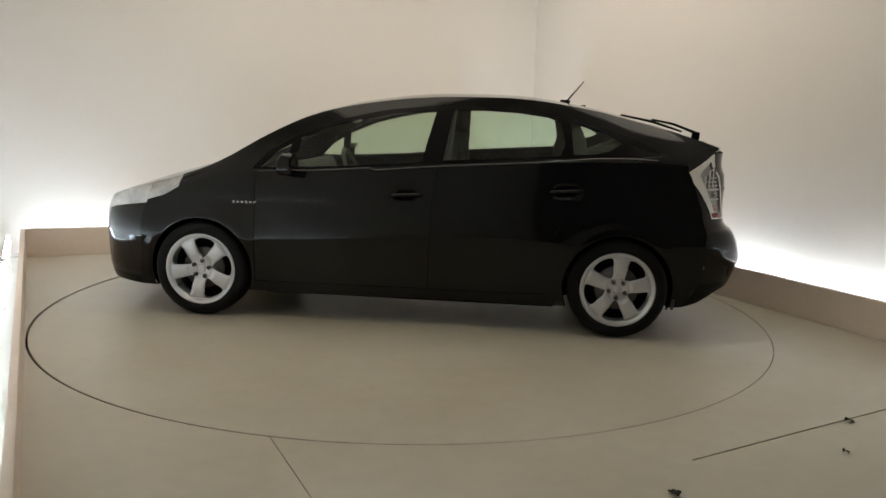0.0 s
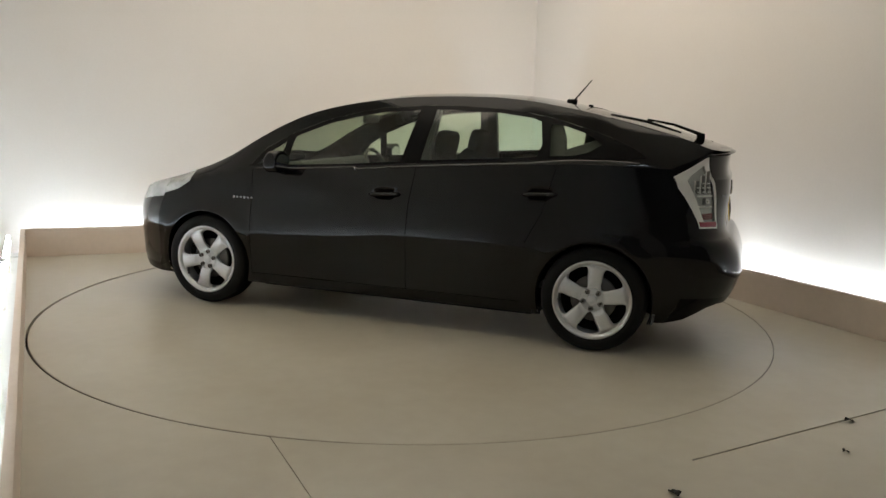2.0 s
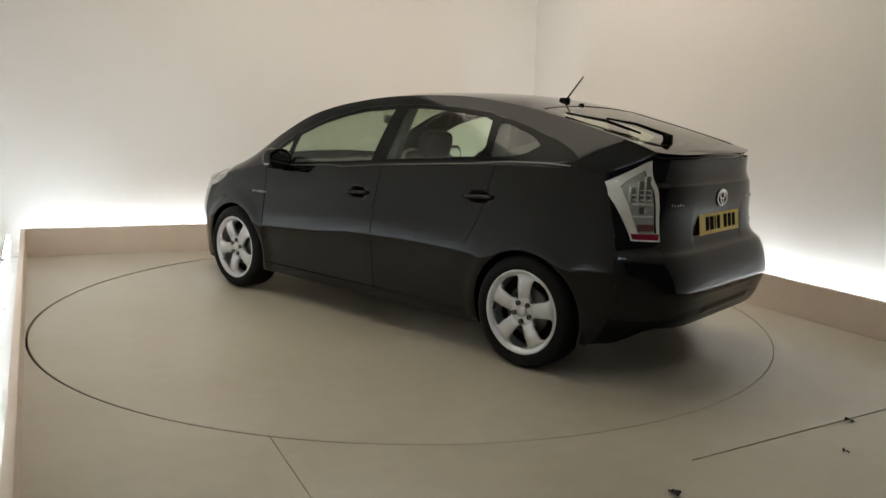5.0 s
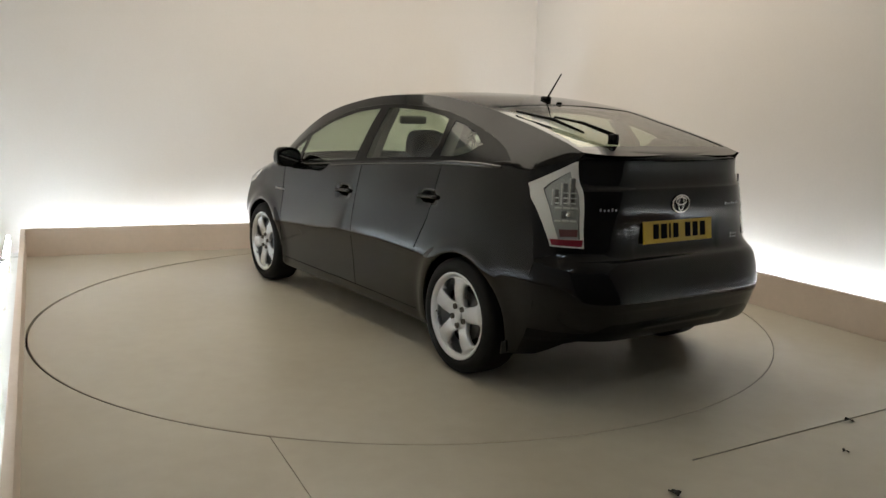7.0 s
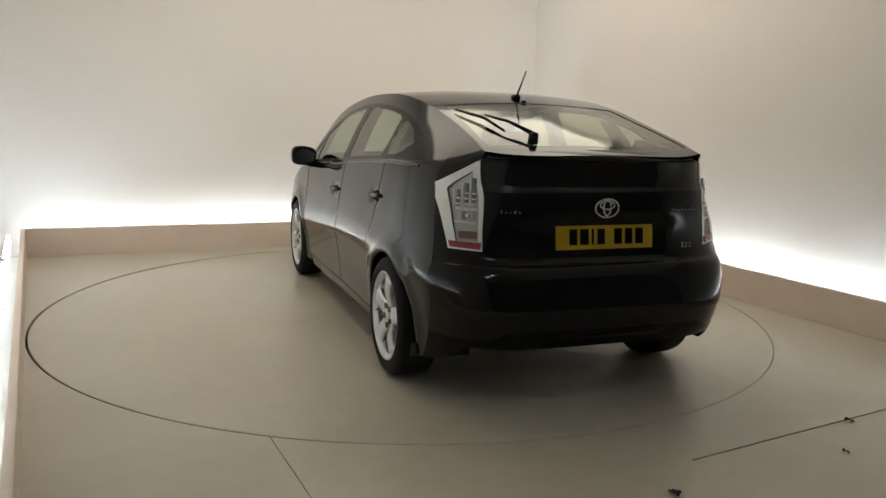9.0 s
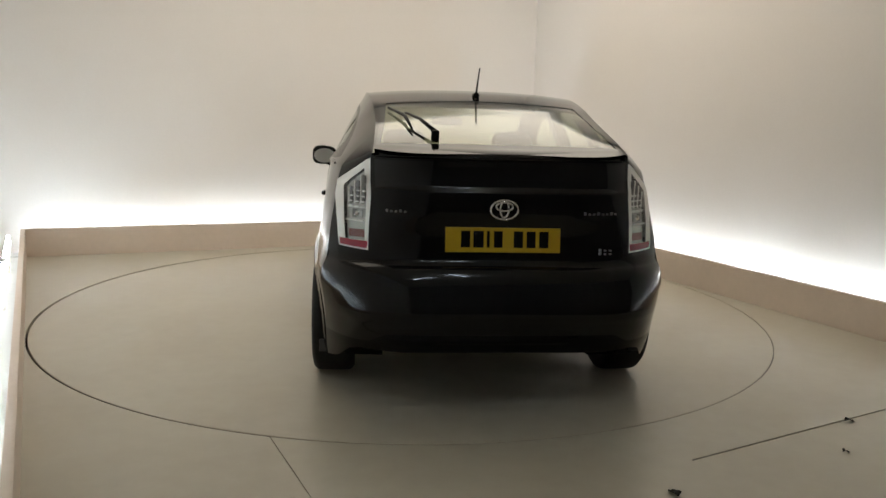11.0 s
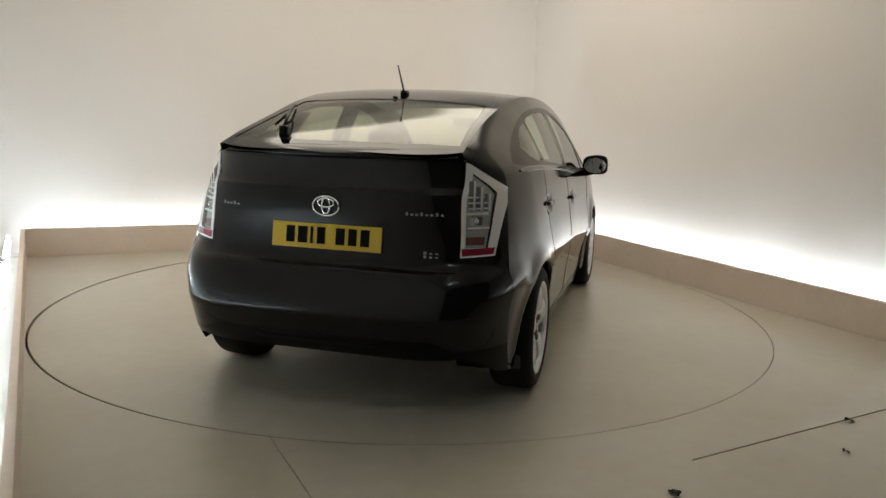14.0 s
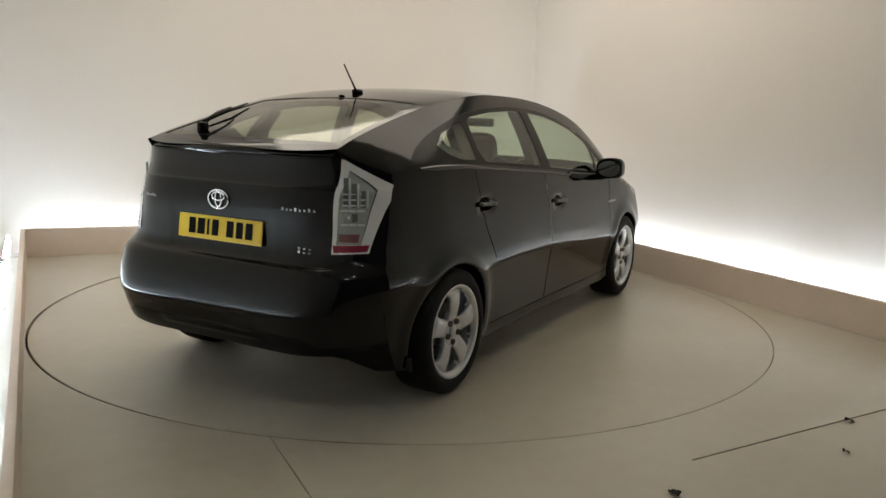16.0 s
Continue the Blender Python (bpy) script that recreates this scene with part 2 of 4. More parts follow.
    tagged(mesh_object("cove_floor_right", bm, WHITEWALL, smooth=False), "white painted trough behind the ledge", "floor", kind="structure")
    bm = slab_between(bmesh.new(), BACK_LEFT + n_left * 0.036, LEFT_END + n_left * 0.036, -0.06, 0.0, 0.29, -1)
    tagged(mesh_object("cove_floor_left", bm, WHITEWALL, smooth=False), "white painted floor beyond the low ledge", "floor", kind="structure")
    for k in range(4):
        fixture(BACK_LEFT + LEFT_WAY * (0.72 + 1.28 * k) + n_left * 0.13, LEFT_WAY, 0.205)


def fixture(at, d, z):
    m = Matrix.Translation((at.x, at.y, z)) @ Matrix.Rotation(math.atan2(d.y, d.x), 4, "Z")
    lamp = tagged(new("cove_light"), "white batten light with a glowing tube behind the ledge", "light", "cove lights")
    lamp.matrix_basis = m
    part("batten", box(bmesh.new(), (1.2, 0.05, 0.04), pose(0, 0, -0.05), 0.006), SILVER, lamp, "white metal batten", False)
    bm = tube(bmesh.new(), [(-0.57, 0, 0), (0.57, 0, 0)], 0.014, 10)
    part("tube", bm, COVE, lamp, "glowing cool white tube")
    for s in (-1, 1):
        part("end_cap", box(bmesh.new(), (0.025, 0.035, 0.06), pose(0.583 * s, 0, -0.01), 0.005), WHITEWALL, lamp, "", False)
    part("bracket", box(bmesh.new(), (0.05, 0.04, z + 0.04), pose(0, 0, -0.07 - (z + 0.04) / 2), 0.003), SILVER, lamp, "", False)


def ring(r, n=144):
    return [(r * math.cos(2 * math.pi * k / n), r * math.sin(2 * math.pi * k / n)) for k in range(n)]


def strip(a, b, w):
    d = Vector((b[0] - a[0], b[1] - a[1])).normalized()
    n = Vector((-d.y, d.x)) * w / 2
    return [(a[0] + n.x, a[1] + n.y), (b[0] + n.x, b[1] + n.y), (b[0] - n.x, b[1] - n.y), (a[0] - n.x, a[1] - n.y)]


def floors():
    hole = [(x - 0.0055, y + 0.001) for x, y in ring(DISC + 0.0105)]
    seams = [strip((-0.575, -2.372), (-0.10, -3.43), 0.0038), strip((1.175, -2.56), (2.9, -1.66), 0.010)]
    outline = [tuple(v.xy) for v in (BACK_LEFT, BACK, BACK + RIGHT_WAY * 8.25, BACK_LEFT + LEFT_WAY * 9.2)]
    inset = [(0.0, -0.006), (-0.003, -0.008), (-0.007, -0.003), (0, 0)]
    outline = [(x + i, y + j) for (x, y), (i, j) in zip(outline, inset)]
    bm = cut_lattice(steps(-4.2, 5.2, 0.4), steps(-7.2, 3.6, 0.4), [hole, outline] + seams)
    regions = sort_faces(bm, lambda x, y: "floor" if inside(outline, x, y) and not inside(hole, x, y) and not any(inside(s, x, y) for s in seams) else None)
    pts, faces, _ = regions["floor"]
    bm = bmesh.new()
    vs = [bm.verts.new((x, y, 0)) for x, y in pts]
    for f in faces:
        bm.faces.new([vs[i] for i in f])
    bmesh.ops.recalc_face_normals(bm, faces=bm.faces)
    bm.normal_update()
    if sum(f.normal.z for f in bm.faces) < 0:
        bmesh.ops.reverse_faces(bm, faces=bm.faces)
    bmesh.ops.solidify(bm, geom=list(bm.faces), thickness=0.03)
    tagged(mesh_object("floor", bm, FLOOR, smooth=False), "smooth beige coated platform floor with fine seams", "floor", kind="structure")


def turntable():
    bm = lathe(bmesh.new(), [(0.0001, 0.0), (0.8, 0.0), (1.6, 0.0), (DISC - 0.004, 0.0), (DISC, -0.002), (DISC, -0.04)], 160)
    bmesh.ops.rotate(bm, verts=bm.verts, cent=(0, 0, 0), matrix=Matrix.Rotation(radians(90), 3, "X"))
    bmesh.ops.recalc_face_normals(bm, faces=bm.faces)
    plate = tagged(mesh_object("turntable", bm, FLOOR, smooth=False), "flush round beige turntable carrying the car", "turntable")
    bm = lathe(bmesh.new(), [(DISC + 0.0005, -0.003), (DISC + 0.002, -0.003), (DISC + 0.002, -0.05), (DISC + 0.0005, -0.05)], 160)
    bmesh.ops.rotate(bm, verts=bm.verts, cent=(0, 0, 0), matrix=Matrix.Rotation(radians(90), 3, "X"))
    part("edge_band", bm, STEEL, plate, "dark steel edge band", False)
    return plate


def ceiling_lamps():
    # one wide fabric lightbox over the turntable
    lamp = tagged(new("ceiling_lightbox"), "wide ceiling lightbox with a glowing warm fabric diffuser", "light")
    lamp.matrix_basis = pose(0.15, 0.45, ROOM_HIGH - 0.10, 0, 0, 20.7)
    wide, deep = 4.4, 3.3
    part("backing", box(bmesh.new(), (wide, deep, 0.04), pose(0, 0, 0.07), 0.006), WHITEWALL, lamp, "", False)
    part("diffuser", box(bmesh.new(), (wide - 0.06, deep - 0.06, 0.02), pose(0, 0, 0.0), 0.006), LAMPGLOW, lamp, "glowing warm fabric diffuser", False)
    for k in (-1, 1):
        part("rail", box(bmesh.new(), (wide + 0.06, 0.03, 0.12), pose(0, k * (deep / 2 + 0.012), 0.03), 0.005), WHITEWALL, lamp, "white frame rail", False)
        part("rail", box(bmesh.new(), (0.03, deep - 0.01, 0.12), pose(k * (wide / 2 + 0.012), 0, 0.03), 0.005), WHITEWALL, lamp, "white frame rail", False)
    for x, y, turn in ((0.35, -4.9, 60), (0.75, -4.2, 115)):
        lamp = tagged(new("batten_light"), "slim white ceiling batten with a glowing tube", "light", "ceiling battens")
        lamp.matrix_basis = pose(x, y, ROOM_HIGH - 0.03, 0, 0, turn)
        part("batten", box(bmesh.new(), (0.62, 0.06, 0.04), pose(0, 0, 0), 0.006), WHITEWALL, lamp, "", False)
        part("tube", tube(bmesh.new(), [(-0.29, 0, -0.035), (0.29, 0, -0.035)], 0.013, 10), COVE, lamp, "glowing tube")


# ---- the car's surfaces: x forward, y to its left, middle of the wheelbase at the origin ----
z_mid = curve([(2.225, 0.66), (2.16, 0.715), (2.0, 0.798), (1.72, 0.905), (1.54, 0.957), (1.36, 1.013), (1.2, 1.087), (0.97, 1.222), (0.8, 1.308), (0.63, 1.376), (0.42, 1.43), (0.22, 1.465),
               (0.0, 1.493), (-0.2, 1.505), (-0.4, 1.508), (-0.6, 1.506), (-0.8, 1.492), (-1.0, 1.464), (-1.2, 1.428), (-1.4, 1.38), (-1.6, 1.33), (-1.8, 1.275), (-2.0, 1.21), (-2.12, 1.175)])
rail_y = curve([(1.74, 0.735), (1.5, 0.735), (1.2, 0.725), (0.9, 0.69), (0.5, 0.645), (0.0, 0.62), (-0.5, 0.612), (-1.0, 0.588), (-1.5, 0.568), (-1.96, 0.583), (-2.1, 0.59)])
rail_drop = curve([(1.74, 0.055), (1.3, 0.04), (1.0, 0.04), (0.5, 0.035), (0.0, 0.036), (-0.6, 0.03), (-1.2, 0.024), (-1.6, 0.022), (-2.0, 0.022)])
plan_w = curve([(2.0, 0.78), (1.74, 0.845), (1.35, 0.870), (1.0, 0.872), (0.0, 0.872), (-1.0, 0.872), (-1.35, 0.868), (-1.7, 0.832), (-2.0, 0.762)])
belt_z = curve([(2.0, 0.70), (1.74, 0.79), (1.5, 0.86), (1.2, 0.925), (1.0, 0.955), (0.67, 0.97), (0.26, 1.0), (-0.17, 1.04), (-0.64, 1.075), (-1.0, 1.10), (-1.2, 1.115), (-1.6, 1.12), (-2.0, 1.08)])
belt_k = curve([(1.74, 0.955), (1.0, 0.945), (0.0, 0.935), (-1.0, 0.925), (-1.4, 0.905), (-1.74, 0.885), (-2.0, 0.87)])
low_k = curve([(0.1, 0.90), (0.18, 0.935), (0.26, 0.952), (0.4, 0.970), (0.52, 0.991), (0.57, 1.0), (0.60, 0.9978), (0.64, 0.9930), (0.70, 0.9830), (0.75, 0.9742), (0.8, 0.9655)])
crease_z = curve([(1.4, -0.03), (1.0, -0.035), (0.4, -0.01), (-0.1, 0.03), (-0.6, 0.035), (-1.0, 0.02), (-1.8, 0.03)])
ARCH = 0.345
AXLE = 1.35
HANDLES = ((0.0, 0.845), (-1.0, 0.905))


def rail(x):
    return rail_y(x), z_mid(x) - rail_drop(x)


def side_y(x, z):
    """Half width of the body at x and z."""
    w, zb = plan_w(x), belt_z(x)
    yr, zr = rail(x)
    yb = w * belt_k(x)
    if z <= 0.8 or z <= zb - 0.12:
        y = w * low_k(min(z - crease_z(x), 0.8))
    if z > min(0.8, zb - 0.12):
        z0 = min(0.8, zb - 0.12)
        y0 = w * low_k(min(z0 - crease_z(x), 0.8))
        if z <= zb:
            t = (z - z0) / (zb - z0)
            y = y0 + (yb - y0) * t ** 1.1
        else:
            t = min(1.15, (z - zb) / max(0.02, zr - zb))
            y = yb + (yr - yb) * (0.72 * t + 0.28 * t * t)
    for sx in (AXLE, -AXLE):
        r = math.hypot(x - sx, z - 0.31)
        if z > 0.2:
            y += 0.014 * math.exp(-((r - 0.362) / 0.05) ** 2)
    if x < -1.6:
        y += 0.022 * min(1, (-1.6 - x) / 0.25) * soft_step(0.68 - z, 0.03)
    for hx, hz in HANDLES:
        y -= 0.016 * math.exp(-((x - hx) / 0.075) ** 4 - ((z - hz) / 0.034) ** 4)
    return y


def side(x, z):
    return (x, side_y(x, z), z)


rear_x = curve([(1.20, -2.045), (1.165, -2.04), (1.10, -2.035), (1.045, -2.045), (1.03, -2.056), (0.95, -2.058), (0.82, -2.05), (0.74, -2.055), (0.705, -2.07), (0.685, -2.097), (0.64, -2.125), (0.60, -2.142),
                (0.565, -2.154), (0.53, -2.163), (0.50, -2.168), (0.485, -2.168), (0.465, -2.160), (0.40, -2.138), (0.34, -2.112), (0.28, -2.07), (0.18, -1.98)])
rear_d = curve([(1.2, 0.31), (1.05, 0.295), (0.9, 0.245), (0.77, 0.20), (0.70, 0.215), (0.6, 0.27), (0.45, 0.285), (0.3, 0.27), (0.18, 0.24)])
rear_n = curve([(1.2, 5.0), (0.76, 5.0), (0.66, 6.6), (0.3, 6.6), (0.1, 6.6)])


def rear_join(z):
    return rear_x(z) + rear_d(z)


def soft_step(v, w):
    return 0.5 + 0.5 * math.tanh(v / w)


def rear(f, z):
    """The tail at f, minus one to one across, and z."""
    yb = side_y(rear_join(min(z, 1.05)), min(z, 1.05)) if z <= 1.05 else side_y(rear_join(1.05), 1.05) - (z - 1.05) / 0.115 * 0.022
    y = f * yb
    x = rear_x(z) + rear_d(z) * min(abs(f), 1.05) ** rear_n(z)
    x += 0.0035 * soft_step(0.315 - abs(y), 0.014) * soft_step(z - 0.715, 0.008) * soft_step(0.905 - z, 0.035)
    x -= 0.012 * soft_step(0.30 - abs(y), 0.03) * math.exp(-((z - 0.375) / 0.018) ** 2)
    return (x, y, z)


front_x = curve([(0.95, 2.09), (0.80, 2.15), (0.66, 2.210), (0.6, 2.222), (0.45, 2.228), (0.3, 2.224), (0.2, 2.20), (0.12, 2.145)])
front_d = curve([(0.95, 0.40), (0.7, 0.46), (0.45, 0.46), (0.2, 0.41), (0.12, 0.35)])
FRONT_N = 4.2


def front_join(z):
    return front_x(z) - front_d(z)


def front(f, z):
    yb = side_y(front_join(z), z)
    return (front_x(z) - front_d(z) * min(abs(f), 1.05) ** FRONT_N, f * yb, z)


JOIN_Z = rail(1.70)[1]


def nose_top(f):
    """Height of the front's upper edge."""
    return 0.66 + (JOIN_Z - 0.66) * abs(f) ** 2.2


def nose_edge():
    out = []
    for k in range(81):
        f = k / 80
        x, y, z = front(f, nose_top(f))
        out.append((x, y, z))
    return sorted(out)


NOSE = nose_edge()
NOSE_X0 = NOSE[0][0]


def top_edge(x):
    if x <= NOSE_X0:
        return rail(x)
    for a, b in zip(NOSE, NOSE[1:]):
        if a[0] <= x <= b[0]:
            t = (x - a[0]) / max(1e-9, b[0] - a[0])
            return a[1] + t * (b[1] - a[1]), a[2] + t * (b[2] - a[2])
    return 0.004, 0.66


def top(x, s):
    """Bonnet, windscreen, roof and hatch at x and s, minus one to one across."""
    ye, ze = top_edge(x)
    zc = max(z_mid(x), ze) if x > NOSE_X0 else z_mid(x)
    return (x, s * ye, zc - (zc - ze) * abs(s) ** 2.4)


DLO = [(1.02, 0.98), (0.67, 0.985), (0.26, 1.012), (-0.17, 1.052), (-0.64, 1.088), (-1.0, 1.113), (-1.2, 1.125), (-1.45, 1.132), (-1.60, 1.148), (-1.52, 1.20), (-1.40, 1.25),
       (-1.26, 1.295), (-1.08, 1.345), (-0.91, 1.38), (-0.69, 1.405), (-0.4, 1.418), (-0.17, 1.412), (0.11, 1.388), (0.3, 1.35), (0.48, 1.303), (0.74, 1.20), (0.9, 1.11)]
PANES = {"quarter_light": [(0.955, 0.995), (0.79, 0.998), (0.765, 1.145), (0.86, 1.09)],
         "front_window": [(0.735, 1.0), (0.5, 1.015), (0.26, 1.03), (-0.09, 1.062), (-0.165, 1.385), (0.1, 1.362), (0.3, 1.322), (0.48, 1.275), (0.70, 1.185)],
         "rear_window": [(-0.225, 1.075), (-0.64, 1.106), (-0.955, 1.128), (-0.985, 1.20), (-0.955, 1.335), (-0.9, 1.355), (-0.69, 1.38), (-0.4, 1.393), (-0.275, 1.39)],
         "rear_quarter_window": [(-1.04, 1.138), (-1.18, 1.145), (-1.27, 1.17), (-1.335, 1.215), (-1.24, 1.272), (-1.10, 1.315), (-1.015, 1.33)]}
FRONT_DOOR = [(0.985, 0.25), (0.985, 0.97), (0.7, 1.19), (0.45, 1.32), (0.1, 1.405), (-0.19, 1.43), (-0.205, 1.05), (-0.165, 0.8), (-0.15, 0.25)]
REAR_DOOR = [(-0.15, 0.25), (-0.165, 0.8), (-0.205, 1.05), (-0.19, 1.43), (-0.45, 1.435), (-0.9, 1.40), (-1.01, 1.30), (-1.10, 1.12), (-1.02, 0.80), (-0.93, 0.62), (-0.90, 0.25)]


HEADLIGHT = [(1.50, 0.848), (1.60, 0.790), (1.80, 0.730), (1.95, 0.690), (1.95, 0.98), (1.50, 0.98)]


def circle_at(cx, cz, r, n=40):
    return [(cx + r * math.cos(2 * math.pi * k / n), cz + r * math.sin(2 * math.pi * k / n)) for k in range(n)]


def body_sides(car):
    arches = [circle_at(sx, 0.31, ARCH) for sx in (AXLE, -AXLE)]
    outline = [(1.0, 0.18), (-1.0, 0.18), (-1.62, 0.20)] + [(rear_join(z), z) for z in steps(0.205, 1.05, 0.06)] + [(x, rail(x)[1]) for x in steps(rear_join(1.05), NOSE_X0, 0.1)]
    outline += [(front_join(z), z) for z in reversed(steps(0.18, JOIN_Z, 0.06))]
    bm = cut_lattice(steps(-1.96, 1.84, 0.035), steps(0.18, 0.51, 0.03) + steps(0.51, 0.67, 0.008)[1:] + steps(0.67, 1.48, 0.03)[1:], [outline, DLO, FRONT_DOOR, REAR_DOOR, HEADLIGHT] + arches + list(PANES.values()))

    def which(x, z):
        if not inside(outline, x, z) or any(inside(a, x, z) for a in arches):
            return None
        for k, p in PANES.items():
            if inside(p, x, z):
                return k
        if inside(DLO, x, z):
            return "window_trim"
        if inside(FRONT_DOOR, x, z):
            return "front_door"
        if inside(REAR_DOOR, x, z):
            return "rear_door"
        if inside(HEADLIGHT, x, z):
            return "headlight"
        if z < 0.26 and -1 < x < 1:
            return "sill"
        return "front_wing" if x > 0.4 and z < 1.0 else "rear_wing"

    regions = sort_faces(bm, which)
    labels = {"headlight": "clear silver headlight corner", "window_trim": "satin black window surround", "sill": "black sill panel"}
    for mirror in (False, True):
        for key, region in regions.items():
            pane = key in PANES
            ob = surface(key, region, side, GLASS if pane else TRIM if key == "window_trim" else HEADLAMP if key == "headlight" else PAINT, car, "pale green tinted glass" if pane else labels.get(key, ""),
                         -0.004 if pane else -0.001 if key == "window_trim" else 0.0, mirror, flip=True)
            if pane:
                ob.visible_shadow = False


def belt_strips(car):
    """A rounded gloss moulding under the side windows, broader behind the rear door."""
    broad = curve([(0.96, 0.005), (0.0, 0.006), (-0.9, 0.007), (-1.1, 0.013), (-1.4, 0.014), (-1.56, 0.006)])
    for s in (1, -1):
        bm, prev = bmesh.new(), None
        for x in steps(0.96, -1.56, 0.04):
            r = broad(x)
            z = belt_z(x) - 0.006 + (0.016 if x > 0.2 else 0.0)
            y = side_y(x, z)
            row = [bm.verts.new((x, s * (y - 0.004 + 0.010 * math.sin(a)), z + r * math.cos(a))) for a in [math.pi * k / 8 for k in range(9)]]
            if prev:
                for a, b, c, d in zip(prev, prev[1:], row[1:], row):
                    bm.faces.new((a, b, c, d) if s > 0 else (d, c, b, a))
            prev = row
        part("belt_moulding", bm, BELT, car, "thin gloss black waistline moulding")


def seams(car):
    """Dark recessed-looking shut lines along the doors, as thin sunk ribs."""
    lines = [[(0.985, 0.25), (0.985, 0.6), (0.985, 0.965)], [(-0.15, 0.25), (-0.165, 0.8), (-0.205, 1.05)], [(-1.10, 1.12), (-1.02, 0.80), (-0.93, 0.62)], [(0.985, 0.25), (0.4, 0.25), (-0.15, 0.25), (-0.90, 0.25)]]
    for mirror in (1, -1):
        for line in lines:
            pts = []
            for a, b in zip(line, line[1:]):
                for k in range(12):
                    t = k / 12
                    x, z = a[0] + t * (b[0] - a[0]), a[1] + t * (b[1] - a[1])
                    pts.append((x, (side_y(x, z) - 0.0012) * mirror, z))
            x, z = line[-1]
            pts.append((x, (side_y(x, z) - 0.0012) * mirror, z))
            part("door_seam", tube(bmesh.new(), pts, 0.0028, 6), GAP, car, "dark shut line")


LAMP = [(0.765, 0.757), (0.935, 0.765), (0.962, 0.87), (1.0, 0.985), (1.2, 1.04), (1.0, 1.053), (0.94, 1.095), (0.88, 1.137), (0.822, 1.175), (0.785, 1.0)]


def lamp_top(f):
    """Upper edge of the tail at f."""
    f = abs(f)
    return 1.17 if f < 0.82 else 1.17 - (f - 0.82) / 0.18 * 0.12


